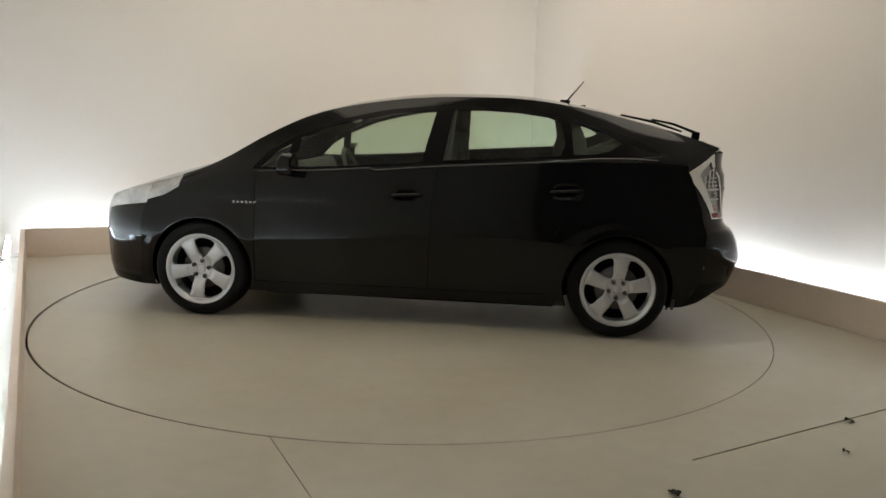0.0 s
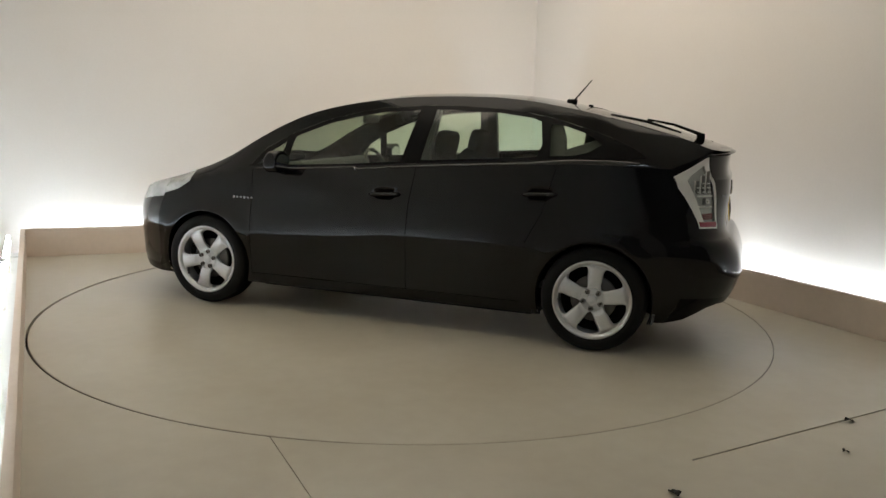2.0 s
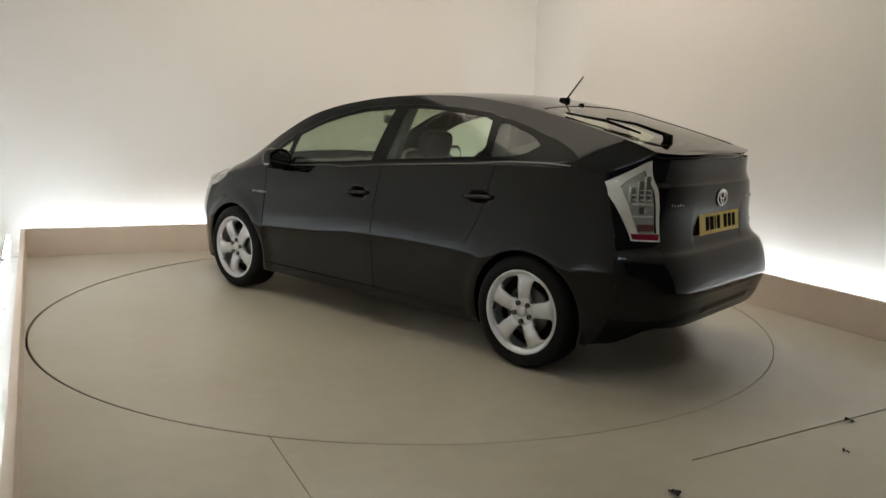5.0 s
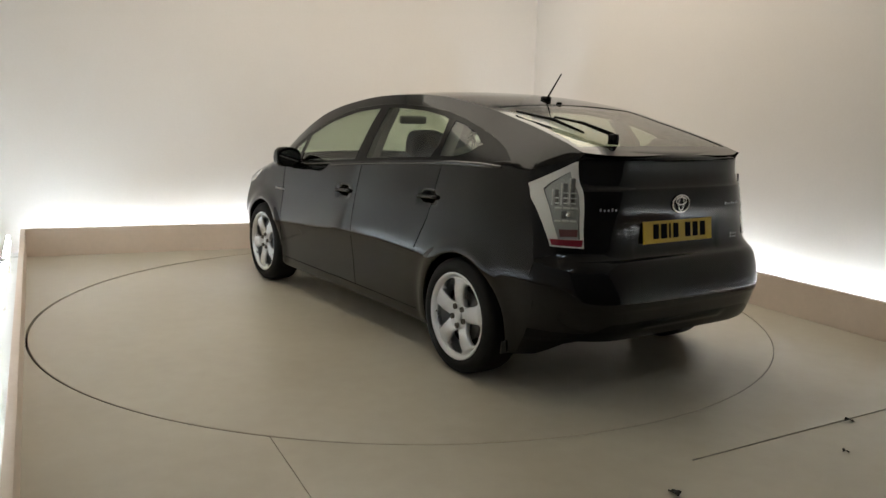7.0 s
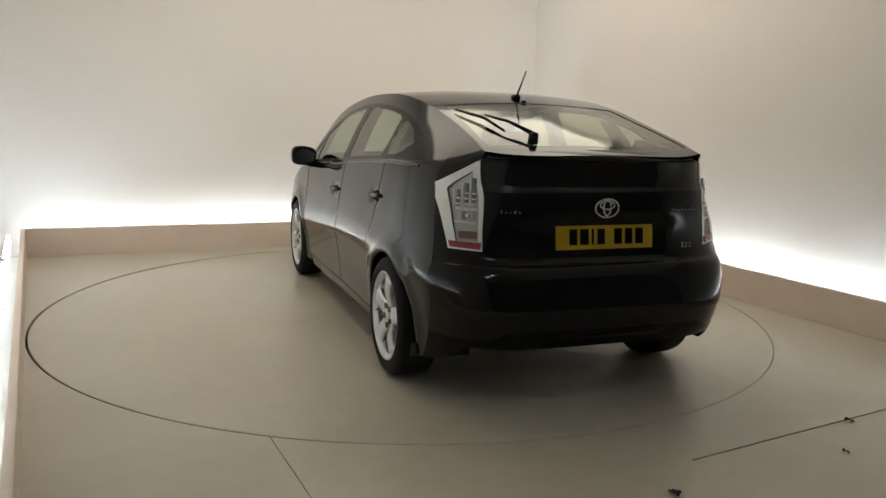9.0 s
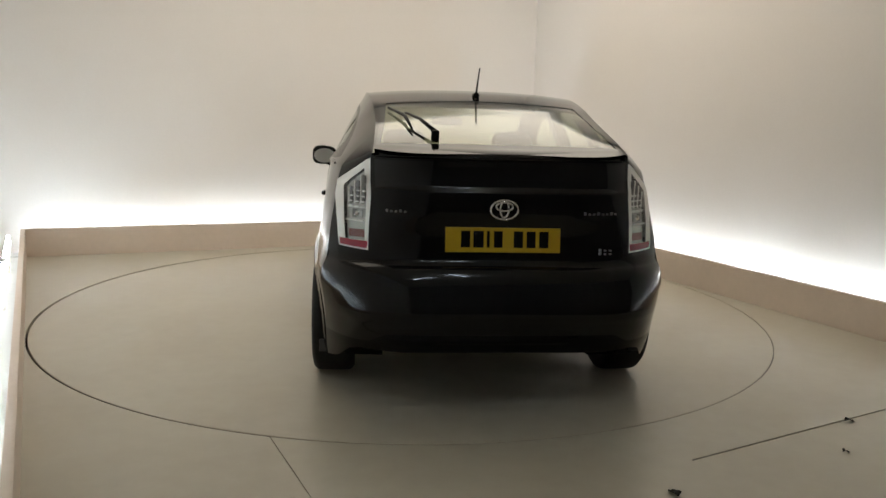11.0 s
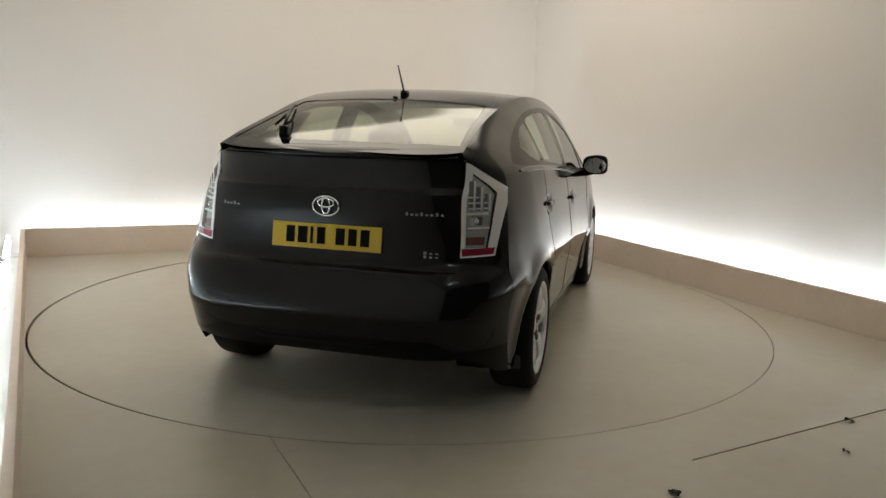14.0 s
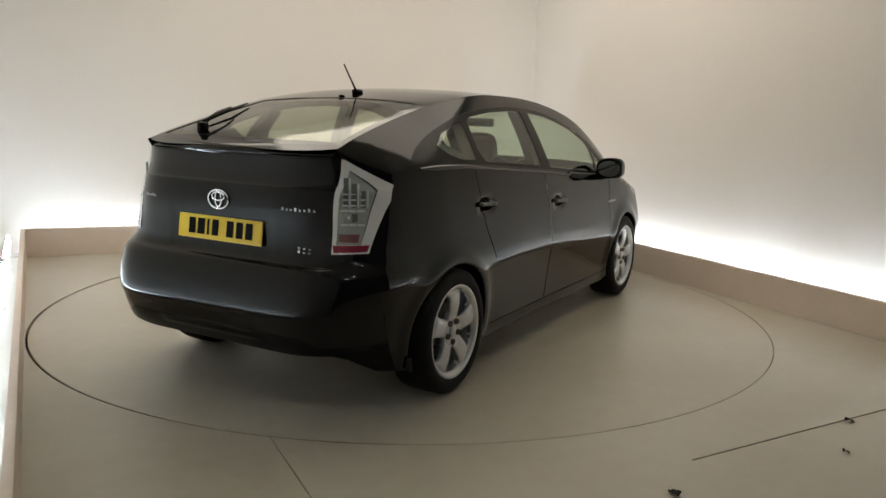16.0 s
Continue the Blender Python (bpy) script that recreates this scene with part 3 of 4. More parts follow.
def tail(car):
    lamps = [LAMP, [(-f, z) for f, z in LAMP]]
    outline = [(f, lamp_top(f)) for f in steps(-1.0, 1.0, 0.04)] + [(1.0, 0.205), (0.94, 0.225), (0.86, 0.30), (0.80, 0.318), (0.55, 0.305), (-0.55, 0.305), (-0.80, 0.318), (-0.86, 0.30), (-0.94, 0.225), (-1.0, 0.205)]
    split = [(-0.70, 0.712), (-0.60, 0.69), (0.60, 0.69), (0.70, 0.712), (0.760, 0.757), (0.780, 1.0), (0.815, 1.20), (-0.815, 1.20), (-0.780, 1.0), (-0.760, 0.757)]
    smoked = [(-0.765, 1.035), (0.765, 1.035), (0.80, 1.16), (-0.80, 1.16)]
    lower = [(-1.2, 0.1), (1.2, 0.1), (1.2, 0.36), (0.75, 0.36), (0.65, 0.40), (-0.65, 0.40), (-0.75, 0.36), (-1.2, 0.36)]
    inner = [(0.79, 0.80), (0.90, 0.80), (0.925, 0.90), (0.955, 1.03), (0.915, 1.065), (0.846, 1.115), (0.81, 1.0)]
    band = [(0.775, 0.765), (0.928, 0.772), (0.936, 0.800), (0.772, 0.797)]
    red2 = [(0.80, 0.812), (0.89, 0.812), (0.895, 0.846), (0.80, 0.846)]
    mir = lambda p: [(-f, z) for f, z in p]
    inners, bands, reds = [inner, mir(inner)], [band, mir(band)], [red2, mir(red2)]
    fs = steps(-1.0, 1.0, 0.025)
    bm = cut_lattice(fs, steps(0.18, 1.18, 0.018), [outline, split, smoked, lower] + lamps + inners + bands + reds)

    def which(f, z):
        if not inside(outline, f, z):
            return None
        for k in (0, 1):
            if inside(lamps[k], f, z):
                if inside(bands[k], f, z):
                    return "red_band", k
                if inside(reds[k], f, z):
                    return "reflector", k
                if inside(inners[k], f, z):
                    return "lamp_bowl", k
                return "lamp_rim", k
        if inside(smoked, f, z):
            return "lower_rear_window", 0
        if inside(split, f, z):
            return "tailgate", 0
        if inside(lower, f, z):
            return "bumper_skirt", 0
        return "rear_bumper", 0

    regions = sort_faces(bm, which)
    mats = {"red_band": RED, "reflector": DARKRED, "lamp_bowl": CELL, "lamp_rim": SILVER, "lower_rear_window": SMOKED, "tailgate": PAINT, "bumper_skirt": TRIM, "rear_bumper": PAINT}
    labels = {"tailgate": "glossy black tailgate with a plate recess", "lower_rear_window": "smoked black glass strip", "bumper_skirt": "dark lower bumper skirt", "rear_bumper": "glossy black bumper"}
    for key in ("lower_rear_window", "tailgate", "bumper_skirt", "rear_bumper"):
        surface(key, regions[(key, 0)], rear, mats[key], car, labels[key], flip=True)
    for k in (0, 1):
        lamp = surface("tail_light", regions[("lamp_rim", k)], rear, SILVER, car, "clear and silver tail light with a red base band", 0.004, flip=True)
        surface("red_band", regions[("red_band", k)], rear, RED, lamp, "red lens band", 0.003, flip=True)
        # greyish red colour paints in the red reflected inside the lamp
        surface("reflector", regions[("reflector", k)], rear, DARKRED, lamp, "dark red reflector", -0.008, flip=True)
        surface("lamp_bowl", regions[("lamp_bowl", k)], rear, CELL, lamp, "grey lamp bowl", -0.014, flip=True)
        sign = 1 - 2 * k
        def on_bowl(f, z, inward):
            p = Vector(rear(f * sign, z))
            q = Vector(rear((f + 0.01) * sign, z)) - p
            return Matrix.Translation(p + Vector((inward, 0, 0))) @ Matrix.Rotation(math.atan2(q.y, q.x), 4, "Z")
        # upright dark slots crossed by pale ribs, then two shallow chambers under them
        for f, wide, top_z in ((0.832, 0.020, 1.085), (0.866, 0.020, 1.06), (0.902, 0.017, 1.03)):
            low = 0.955
            part("lamp_slot", box(bmesh.new(), (wide, 0.010, top_z - low), on_bowl(f, (top_z + low) / 2, 0.009), 0.003, 1), SLOT, lamp, "dark upright slot", False)
            for j in range(5):
                z = low + 0.012 + 0.024 * j
                if z < top_z - 0.006:
                    part("lamp_rib", box(bmesh.new(), (wide * 1.2, 0.008, 0.007), on_bowl(f, z, 0.0045), 0.002, 1), SILVER, lamp, "", False)
            part("lamp_rib", box(bmesh.new(), (0.006, 0.010, top_z - low), on_bowl(f + 0.0175, (top_z + low) / 2, 0.007), 0.002, 1), SILVER, lamp, "", False)
        for z, tall in ((0.944, 0.010), (0.884, 0.009)):
            for f in (0.825, 0.862, 0.897):
                part("lamp_rib", box(bmesh.new(), (0.034, 0.012, tall), on_bowl(f, z, 0.006), 0.003, 1), SILVER, lamp, "", False)
        for f, mat in ((0.832, CELL), (0.868, SLOT)):
            part("lamp_chamber", box(bmesh.new(), (0.026, 0.010, 0.036), on_bowl(f, 0.914, 0.010), 0.004, 1), mat, lamp, "shallow lamp chamber", False)
        bm = bmesh.new()
        bmesh.ops.create_uvsphere(bm, u_segments=14, v_segments=8, radius=0.014, matrix=on_bowl(0.85, 0.914, 0.008))
        part("bulb_cover", bm, CHROME, lamp, "bright round reflector bowl")
        lens = {}
        pts, faces, ids = [], [], {}
        for key in ("lamp_bowl", "reflector"):
            base = len(pts)
            pts += regions[(key, k)][0]
            faces += [[i + base for i in f] for f in regions[(key, k)][1]]
        cover = surface("lens", (pts, faces, lens), rear, CLEAR, lamp, "clear plastic lens", 0.004, flip=True)
        cover.visible_shadow = False

    # quarter panel between the lamp's upper edge and the hatch
    for s in (1, -1):
        bm = bmesh.new()
        rows, n, m = [], 16, 10
        x0 = rear_join(1.05)
        for i in range(n + 1):
            t = i / n
            f = 1.0 - 0.180 * t
            a = Vector(rear(f, lamp_top(f)))
            xr = x0 + (-1.955 - x0) * t
            b = Vector((xr, rail(xr)[0], rail(xr)[1]))
            row = []
            for j in range(m + 1):
                v = j / m
                p = a.lerp(b, v)
                col = Vector(side(x0, 1.05 + v * (rail(x0)[1] - 1.05)))
                flat = Vector(side(x0, 1.05)).lerp(Vector((x0, *rail(x0))), v)
                p += (col - flat) * (1 - t)
                row.append(bm.verts.new((p.x, p.y * s, p.z)))
            rows.append(row)
        for i in range(n):
            for j in range(m):
                q = [rows[i][j], rows[i + 1][j], rows[i + 1][j + 1], rows[i][j + 1]]
                bm.faces.new(q if s > 0 else q[::-1])
        bmesh.ops.remove_doubles(bm, verts=bm.verts, dist=0.0005)
        part("quarter_panel", bm, PAINT, car, "glossy black shoulder above the tail light")


def lid(car):
    screen = [(1.30, -0.86), (1.30, 0.86), (0.42, 0.90), (0.38, 0.5), (0.37, 0.0), (0.38, -0.5), (0.42, -0.90)]
    hatch = [(-1.19, -0.88), (-1.15, 0.0), (-1.19, 0.88), (-1.45, 0.915), (-1.88, 0.945), (-1.915, 0.5), (-1.925, 0.0), (-1.915, -0.5), (-1.88, -0.945), (-1.45, -0.915)]
    frame_line = [(-1.10, -0.94), (-1.06, 0.0), (-1.10, 0.94), (-1.90, 0.985), (-1.97, 0.5), (-1.98, 0.0), (-1.97, -0.5), (-1.90, -0.985)]
    lampl = [(2.2, 0.70), (2.08, 0.76), (1.95, 0.83), (1.80, 0.90), (1.66, 0.975), (1.60, 1.0), (1.60, 1.2), (2.4, 1.2), (2.4, 0.70)]
    lampr = [(x, -s) for x, s in lampl]
    xs = steps(-2.04, 1.70, 0.05) + steps(1.70, 2.16, 0.025)[1:] + [2.18, 2.19, 2.198, 2.204, 2.2085]
    end = [(-2.045 + 0.105 * abs(s) ** 4, s) for s in steps(-1.0, 1.0, 0.1)] + [(-2.3, 1.1), (-2.3, -1.1)]
    bm = cut_lattice(xs, steps(-1, 1, 0.08), [screen, hatch, frame_line, lampl, lampr, end])

    def which(x, s):
        if x < -2.045 + 0.105 * abs(s) ** 4:
            return None
        if inside(screen, x, s):
            return "windscreen"
        if inside(hatch, x, s):
            return "rear_screen"
        if inside(frame_line, x, s):
            return "hatch_frame"
        if inside(lampl, x, s):
            return "headlight"
        if inside(lampr, x, s):
            return "headlight_"
        return "bonnet" if x > 1.0 and abs(s) < 2 and x > 1.29 else "roof"

    regions = sort_faces(bm, which)
    for key, mat, label, off in (("windscreen", SCREEN, "pale green tinted windscreen", -0.004), ("rear_screen", REARGLASS, "sloping tinted rear window", -0.003), ("hatch_frame", SMOKED, "gloss black hatch frame", 0),
                                 ("bonnet", PAINT, "glossy black bonnet", 0), ("roof", PAINT, "glossy black roof", 0), ("headlight", HEADLAMP, "clear silver headlight", 0.003), ("headlight_", HEADLAMP, "clear silver headlight", 0.003)):
        ob = surface(key.rstrip("_"), regions[key], top, mat, car, label, off, flip=False)
        if mat in (SCREEN, REARGLASS):
            ob.visible_shadow = False


def nose(car):
    outline = [(f, nose_top(f)) for f in steps(-1.0, 1.0, 0.05)] + [(1.0, 0.18), (-1.0, 0.18)]
    grille = [(-0.55, 0.22), (0.55, 0.22), (0.62, 0.40), (-0.62, 0.40)]
    low = [(-1.1, 0.1), (1.1, 0.1), (1.1, 0.235), (-1.1, 0.235)]
    eye = [(0.52, 0.632), (0.75, 0.668), (0.95, 0.718), (1.02, 0.738), (1.02, 0.98), (0.52, 0.98)]
    eyes = [eye, [(-f, z) for f, z in eye]]
    bm = cut_lattice(steps(-1, 1, 0.04), steps(0.18, 0.92, 0.03), [outline, grille, low] + eyes)
    regions = sort_faces(bm, lambda f, z: None if not inside(outline, f, z) else ("headlight" if f > 0 else "headlight_") if any(inside(e, f, z) for e in eyes) else "lower_grille" if inside(grille, f, z) else "front_skirt" if inside(low, f, z) else "front_bumper")
    for key, region in regions.items():
        key = key.rstrip("_")
        surface(key, region, front, PAINT if key == "front_bumper" else HEADLAMP if key == "headlight" else TRIM, car, "clear silver headlight corner" if key == "headlight" else "", 0.002 if key == "headlight" else 0)


def underside(car):
    bm = bmesh.new()
    box(bm, (1.96, 1.50, 0.10), pose(0, 0, 0.20), 0.03)
    part("floor_pan", bm, GAP, car, "dark underbody")
    bm = bmesh.new()
    box(bm, (0.36, 1.1, 0.12), pose(-1.76, 0, 0.33), 0.03)
    part("rear_pan", bm, GAP, car, "dark underbody behind the rear axle")
    bm = bmesh.new()
    box(bm, (0.4, 1.1, 0.1), pose(1.76, 0, 0.25), 0.03)
    part("front_pan", bm, GAP, car, "dark underbody before the front axle")
    bm = box(bmesh.new(), (0.12, 1.3, 0.1), pose(-AXLE, 0, 0.28), 0.02)
    part("rear_axle", bm, STEEL, car)
    # wheel wells
    for sx in (AXLE, -AXLE):
        for s in (1, -1):
            bm = bmesh.new()
            prev = None
            n = 28
            for k in range(n + 1):
                a = math.radians(-22 + 224 * k / n)
                x, z = sx + ARCH * math.cos(a), 0.31 + ARCH * math.sin(a)
                yo = side_y(x, max(z, 0.19))
                cols = [bm.verts.new((x, s * yo, z)), bm.verts.new((sx + (ARCH - 0.008) * math.cos(a), s * (yo - 0.006), 0.31 + (ARCH - 0.008) * math.sin(a))),
                        bm.verts.new((sx + (ARCH + 0.015) * math.cos(a), s * (yo - 0.05), 0.31 + (ARCH + 0.015) * math.sin(a))), bm.verts.new((sx + (ARCH + 0.02) * math.cos(a), s * 0.52, 0.31 + (ARCH + 0.02) * math.sin(a)))]
                if prev:
                    for i in range(3):
                        bm.faces.new((prev[i], cols[i], cols[i + 1], prev[i + 1]))
                prev = cols
            hub = bm.verts.new((sx, s * 0.52, 0.31))
            ends = [v for v in bm.verts if abs(abs(v.co.y) - 0.52) < 1e-6 and v is not hub]
            for a, b in zip(ends, ends[1:]):
                bm.faces.new((a, b, hub))
            part("wheel_arch", bm, TRIM, car, "dark wheel well liner")
            if sx < 0:
                for dx, tilt in ((0.362, 8), (-0.35, -8)):
                    part("mud_flap", box(bmesh.new(), (0.012, 0.09, 0.065), pose(sx + dx, s * 0.785, 0.226, 0, tilt, 0), 0.004), FLAP, car, "small dark mud flap", False)


def wheel():
    """A wheel at the origin, its outer face towards plus y."""
    hub = new("wheel")
    tyre = [(0.232, 0.0), (0.240, 0.008), (0.262, 0.012), (0.290, 0.004), (0.305, -0.010), (0.3105, -0.030), (0.3125, -0.10), (0.3105, -0.17), (0.305, -0.19), (0.285, -0.205), (0.24, -0.20), (0.225, -0.19)]
    part("tyre", lathe(bmesh.new(), tyre, 72), RUBBER, hub, "black rubber tyre")
    bm = bmesh.new()
    lip = [(0.205, -0.018), (0.214, -0.004), (0.224, 0.004), (0.233, 0.006), (0.237, 0.0), (0.234, -0.010), (0.222, -0.03), (0.212, -0.06), (0.205, -0.14), (0.20, -0.18)]
    lathe(bm, lip, 72)
    depth = curve([(0.0, -0.020), (0.05, -0.018), (0.09, -0.010), (0.15, -0.003), (0.19, -0.006), (0.212, -0.012)])
    opening = curve([(0.072, 1.0), (0.082, 9.0), (0.11, 14.5), (0.14, 17.5), (0.18, 20.5), (0.196, 20.0), (0.203, 16.0), (0.208, 1.0)])
    radii = [0.072, 0.076, 0.082, 0.089, 0.096, 0.104, 0.115, 0.13, 0.145, 0.16, 0.175, 0.188, 0.196, 0.201, 0.205, 0.208]
    face = bmesh.new()
    cols = 10
    for k in range(5):
        mid = 72 * k + 36
        rows = []
        for r in radii:
            half = max(0.6, opening(r))
            row = []
            for c in range(cols + 1):
                t = -1 + 2 * c / cols
                a = math.radians(mid + 36 * 0 + t * (36 - half))
                crown = 0.010 * (1 - abs(t) ** 3) * (1 if 0.09 < r < 0.2 else 0.2)
                row.append(face.verts.new((r * math.cos(a), depth(r) + crown - 0.004, r * math.sin(a))))
            rows.append(row)
        for i in range(len(rows) - 1):
            for c in range(cols):
                face.faces.new((rows[i][c], rows[i][c + 1], rows[i + 1][c + 1], rows[i + 1][c]))
    lathe(face, [(0.0005, depth(0.0)), (0.03, depth(0.03)), (0.06, depth(0.06)), (0.073, depth(0.073) - 0.002)], 60)
    bmesh.ops.remove_doubles(face, verts=face.verts, dist=0.0012)
    bmesh.ops.recalc_face_normals(face, faces=face.faces)
    face.normal_update()
    if sum(f.normal.y for f in face.faces) < 0:
        bmesh.ops.reverse_faces(face, faces=face.faces)
    bmesh.ops.solidify(face, geom=list(face.faces), thickness=0.03)
    rim = part("rim", bm, ALLOY, hub, "silver alloy rim")
    part("spokes", face, ALLOY, rim, "five broad silver alloy spokes")
    for k in range(5):
        a = math.radians(72 * k + 0)
        bm = lathe(bmesh.new(), [(0.0005, 0.0), (0.0075, 0.0), (0.0085, -0.004), (0.0085, -0.02), (0.0135, -0.004), (0.0145, 0.002), (0.0155, -0.012)], 12)
        bmesh.ops.translate(bm, verts=bm.verts, vec=(0.054 * math.cos(a), -0.008, 0.054 * math.sin(a)))
        part("lug_nut", bm, STEEL, rim, "dark wheel nut")
    part("centre_cap", lathe(bmesh.new(), [(0.0005, -0.006), (0.02, -0.008), (0.029, -0.012), (0.031, -0.022)], 24), ALLOY, rim, "round silver centre cap")
    part("valve", tube(bmesh.new(), [(0.2, -0.012, 0.03), (0.185, 0.0, 0.027)], 0.004), GAP, rim)
    part("brake_disc", lathe(bmesh.new(), [(0.05, -0.05), (0.07, -0.06), (0.135, -0.06), (0.138, -0.065), (0.138, -0.08)], 48), STEEL, hub, "dull steel brake disc")
    part("drum_back", lathe(bmesh.new(), [(0.0005, -0.075), (0.14, -0.095), (0.205, -0.10)], 40), GAP, hub, "dark backing behind the spokes")
    return hub


def add_wheels(car):
    first = wheel()
    for i, (x, s, turn) in enumerate(((AXLE, 1, 45), (-AXLE, 1, 13), (AXLE, -1, 10), (-AXLE, -1, 18))):
        m = pose(x, s * 0.862, 0.3125) @ pose(0, 0, 0, 0, 0, 0 if s > 0 else 180) @ pose(0, 0, 0, 0, turn, 0)
        w = first if i == 0 else copy_thing(first, m)
        w.parent = car
        w.matrix_basis = m
        w["label"] = "silver five-spoke alloy wheel with a black tyre"


def mirror_unit(car, s):
    bm = bmesh.new()
    bmesh.ops.create_uvsphere(bm, u_segments=28, v_segments=18, radius=1.0)
    for v in bm.verts:
        x, y, z = v.co
        k = 1 - 0.25 * max(0, y * s) * 0 - 0.18 * max(0, -y * s)
        x = max(x, -0.45) if x < 0 else x * (1 - 0.15 * z)
        v.co = (0.735 + 0.085 * x, s * 0.918 + 0.090 * y / max(0.82, (y ** 4 + z ** 4) ** 0.25), 1.02 + 0.076 * z * k / max(0.82, (y ** 4 + z ** 4) ** 0.25) * (1.0 if z > 0 else 0.85))
    house = part("door_mirror", bm, PAINT, car, "glossy black door mirror housing")
    bm = bmesh.new()
    bmesh.ops.create_circle(bm, cap_ends=True, segments=28, radius=1.0)
    for v in bm.verts:
        v.co = (0.735 - 0.0395, s * 0.918 + 0.080 * v.co.x, 1.02 + 0.055 * v.co.y)
    part("mirror_glass", bm, MIRROR, house, "mirror glass", False)
    bm = bmesh.new()
    tube(bm, [(0.72, s * 0.905, 0.975), (0.735, s * 0.86, 0.962), (0.75, s * 0.80, 0.968)], [0.022, 0.024, 0.034], 12)
    part("mirror_arm", bm, TRIM, house, "black mirror foot")


def handle(car, x, z, s):
    pts = []
    for k in range(11):
        t = k / 10
        xx = x + 0.105 - 0.21 * t
        zz = z + 0.012 * t
        bow = 0.014 * math.sin(math.pi * t)
        pts.append((xx, s * (side_y(x + 0.12 * (1 - 2 * t), z) + 0.006 + bow), zz))
    bm = tube(bmesh.new(), pts, [0.006] + [0.013] * 9 + [0.006], 10)
    part("door_handle", bm, PAINT, car, "glossy black pull handle")


def bar(bm, centre, size, m=None):
    return box(bm, size, Matrix.Translation(centre) if m is None else m, 0.001, 1)


def tail_details(car):
    plate_turn = 7.0
    m = pose(-2.058, 0, 0.8188, 0, plate_turn, 0)
    plate = part("number_plate", box(bmesh.new(), (0.006, 0.52, 0.111), m, 0.0025, 2), YELLOW, car, "yellow rear number plate with black bars", False)
    for y, w in ((0.170, 0.045), (0.112, 0.050), (0.068, 0.014), (0.023, 0.043), (-0.068, 0.046), (-0.126, 0.044), (-0.184, 0.046)):
        part("plate_bar", box(bmesh.new(), (0.002, w * 0.92, 0.074), m @ pose(-0.0045, y, 0.003), 0.0005, 1), GAP, plate, "black bar", False)
    # oval emblem: plain chrome rings
    emblem = new("emblem")
    emblem.parent = car
    emblem["label"] = "chrome oval emblem"
    for rx, rz, dz in ((0.062, 0.043, 0.0), (0.038, 0.019, 0.014), (0.019, 0.036, 0.002)):
        pts = [(0, rx * math.cos(a), rz * math.sin(a)) for a in [2 * math.pi * k / 36 for k in range(37)]]
        bm = tube(bmesh.new(), [(-2.062, y, 0.955 + dz + z) for _, y, z in pts], 0.0048, 8)
        part("ring", bm, CHROME, emblem)
    for y0, y1, z, h in ((0.53, 0.43, 0.94, 0.014), (-0.36, -0.53, 0.942, 0.014), (-0.44, -0.515, 0.775, 0.012), (-0.44, -0.515, 0.759, 0.012)):
        n = max(3, round(abs(y1 - y0) / 0.022))
        base = new("lettering")
        base.parent = car
        base["label"] = "small chrome badge bars"
        for k in range(n):
            y = y0 + (y1 - y0) * (k + 0.5) / n
            p = rear(y / rear(1.0, z)[1], z)
            tall = h * (0.62 if k % 3 else 1.0)
            part("badge_bar", box(bmesh.new(), (0.003, abs(y1 - y0) / n * 0.55, tall), Matrix.Translation((p[0] - 0.001, y, z + (tall - h) / 2)), 0.001, 1), BADGE, base, "", False)
    # spoiler lip
    bm = bmesh.new()
    rows = []
    n = 40
    for k in range(n + 1):
        s = -1 + 2 * k / n
        y = s * 0.577
        xe = -2.065 + 0.135 * abs(s) ** 2.0
        zt = 1.188 - 0.010 * abs(s) ** 2
        x_in = -1.955 + 0.03 * abs(s) ** 3
        zi = top(max(x_in, -2.03), s * 0.97)[2]
        rows.append([bm.verts.new(p) for p in ((x_in + 0.03, y, zi + 0.004), ((x_in + xe) / 2, y, (zi + zt) / 2 + 0.006), (xe, y, zt), (xe - 0.004, y, zt - 0.008), (xe + 0.004, y, zt - 0.016), (max(x_in - 0.05, xe + 0.02), y, 1.150))])
    for a, b in zip(rows, rows[1:]):
        for i in range(5):
            bm.faces.new((a[i], a[i + 1], b[i + 1], b[i]))
    bm.faces.new(rows[0])
    bm.faces.new(list(reversed(rows[-1])))
    bmesh.ops.recalc_face_normals(bm, faces=bm.faces)
    part("spoiler", bm, PAINT, car, "glossy black spoiler lip")
    # wiper
    def on_top(x, y, up):
        p = top(x, y / top_edge(x)[0])
        return (p[0], p[1], p[2] + up)
    wiper = part("rear_wiper", box(bmesh.new(), (0.05, 0.035, 0.055), pose(-1.86, 0.30, on_top(-1.86, 0.30, 0.015)[2]), 0.008), TRIM, car, "black rear wiper")
    part("wiper_arm", tube(bmesh.new(), [on_top(-1.86, 0.30, 0.035), on_top(-1.70, 0.36, 0.045), on_top(-1.55, 0.42, 0.035)], [0.011, 0.008, 0.006]), TRIM, wiper)
    part("wiper_blade", tube(bmesh.new(), [on_top(-1.75, 0.40, 0.014), on_top(-1.55, 0.425, 0.022), on_top(-1.34, 0.50, 0.012)], [0.006, 0.009, 0.006]), TRIM, wiper)
    # aerial
    aerial = part("aerial", box(bmesh.new(), (0.07, 0.035, 0.03), pose(-1.0, 0, top(-1.0, 0)[2] + 0.008), 0.01), TRIM, car, "short black roof aerial")
    part("aerial_rod", tube(bmesh.new(), [(-1.0, 0, 1.462), (-1.125, 0, 1.615)], [0.006, 0.0035]), TRIM, aerial)
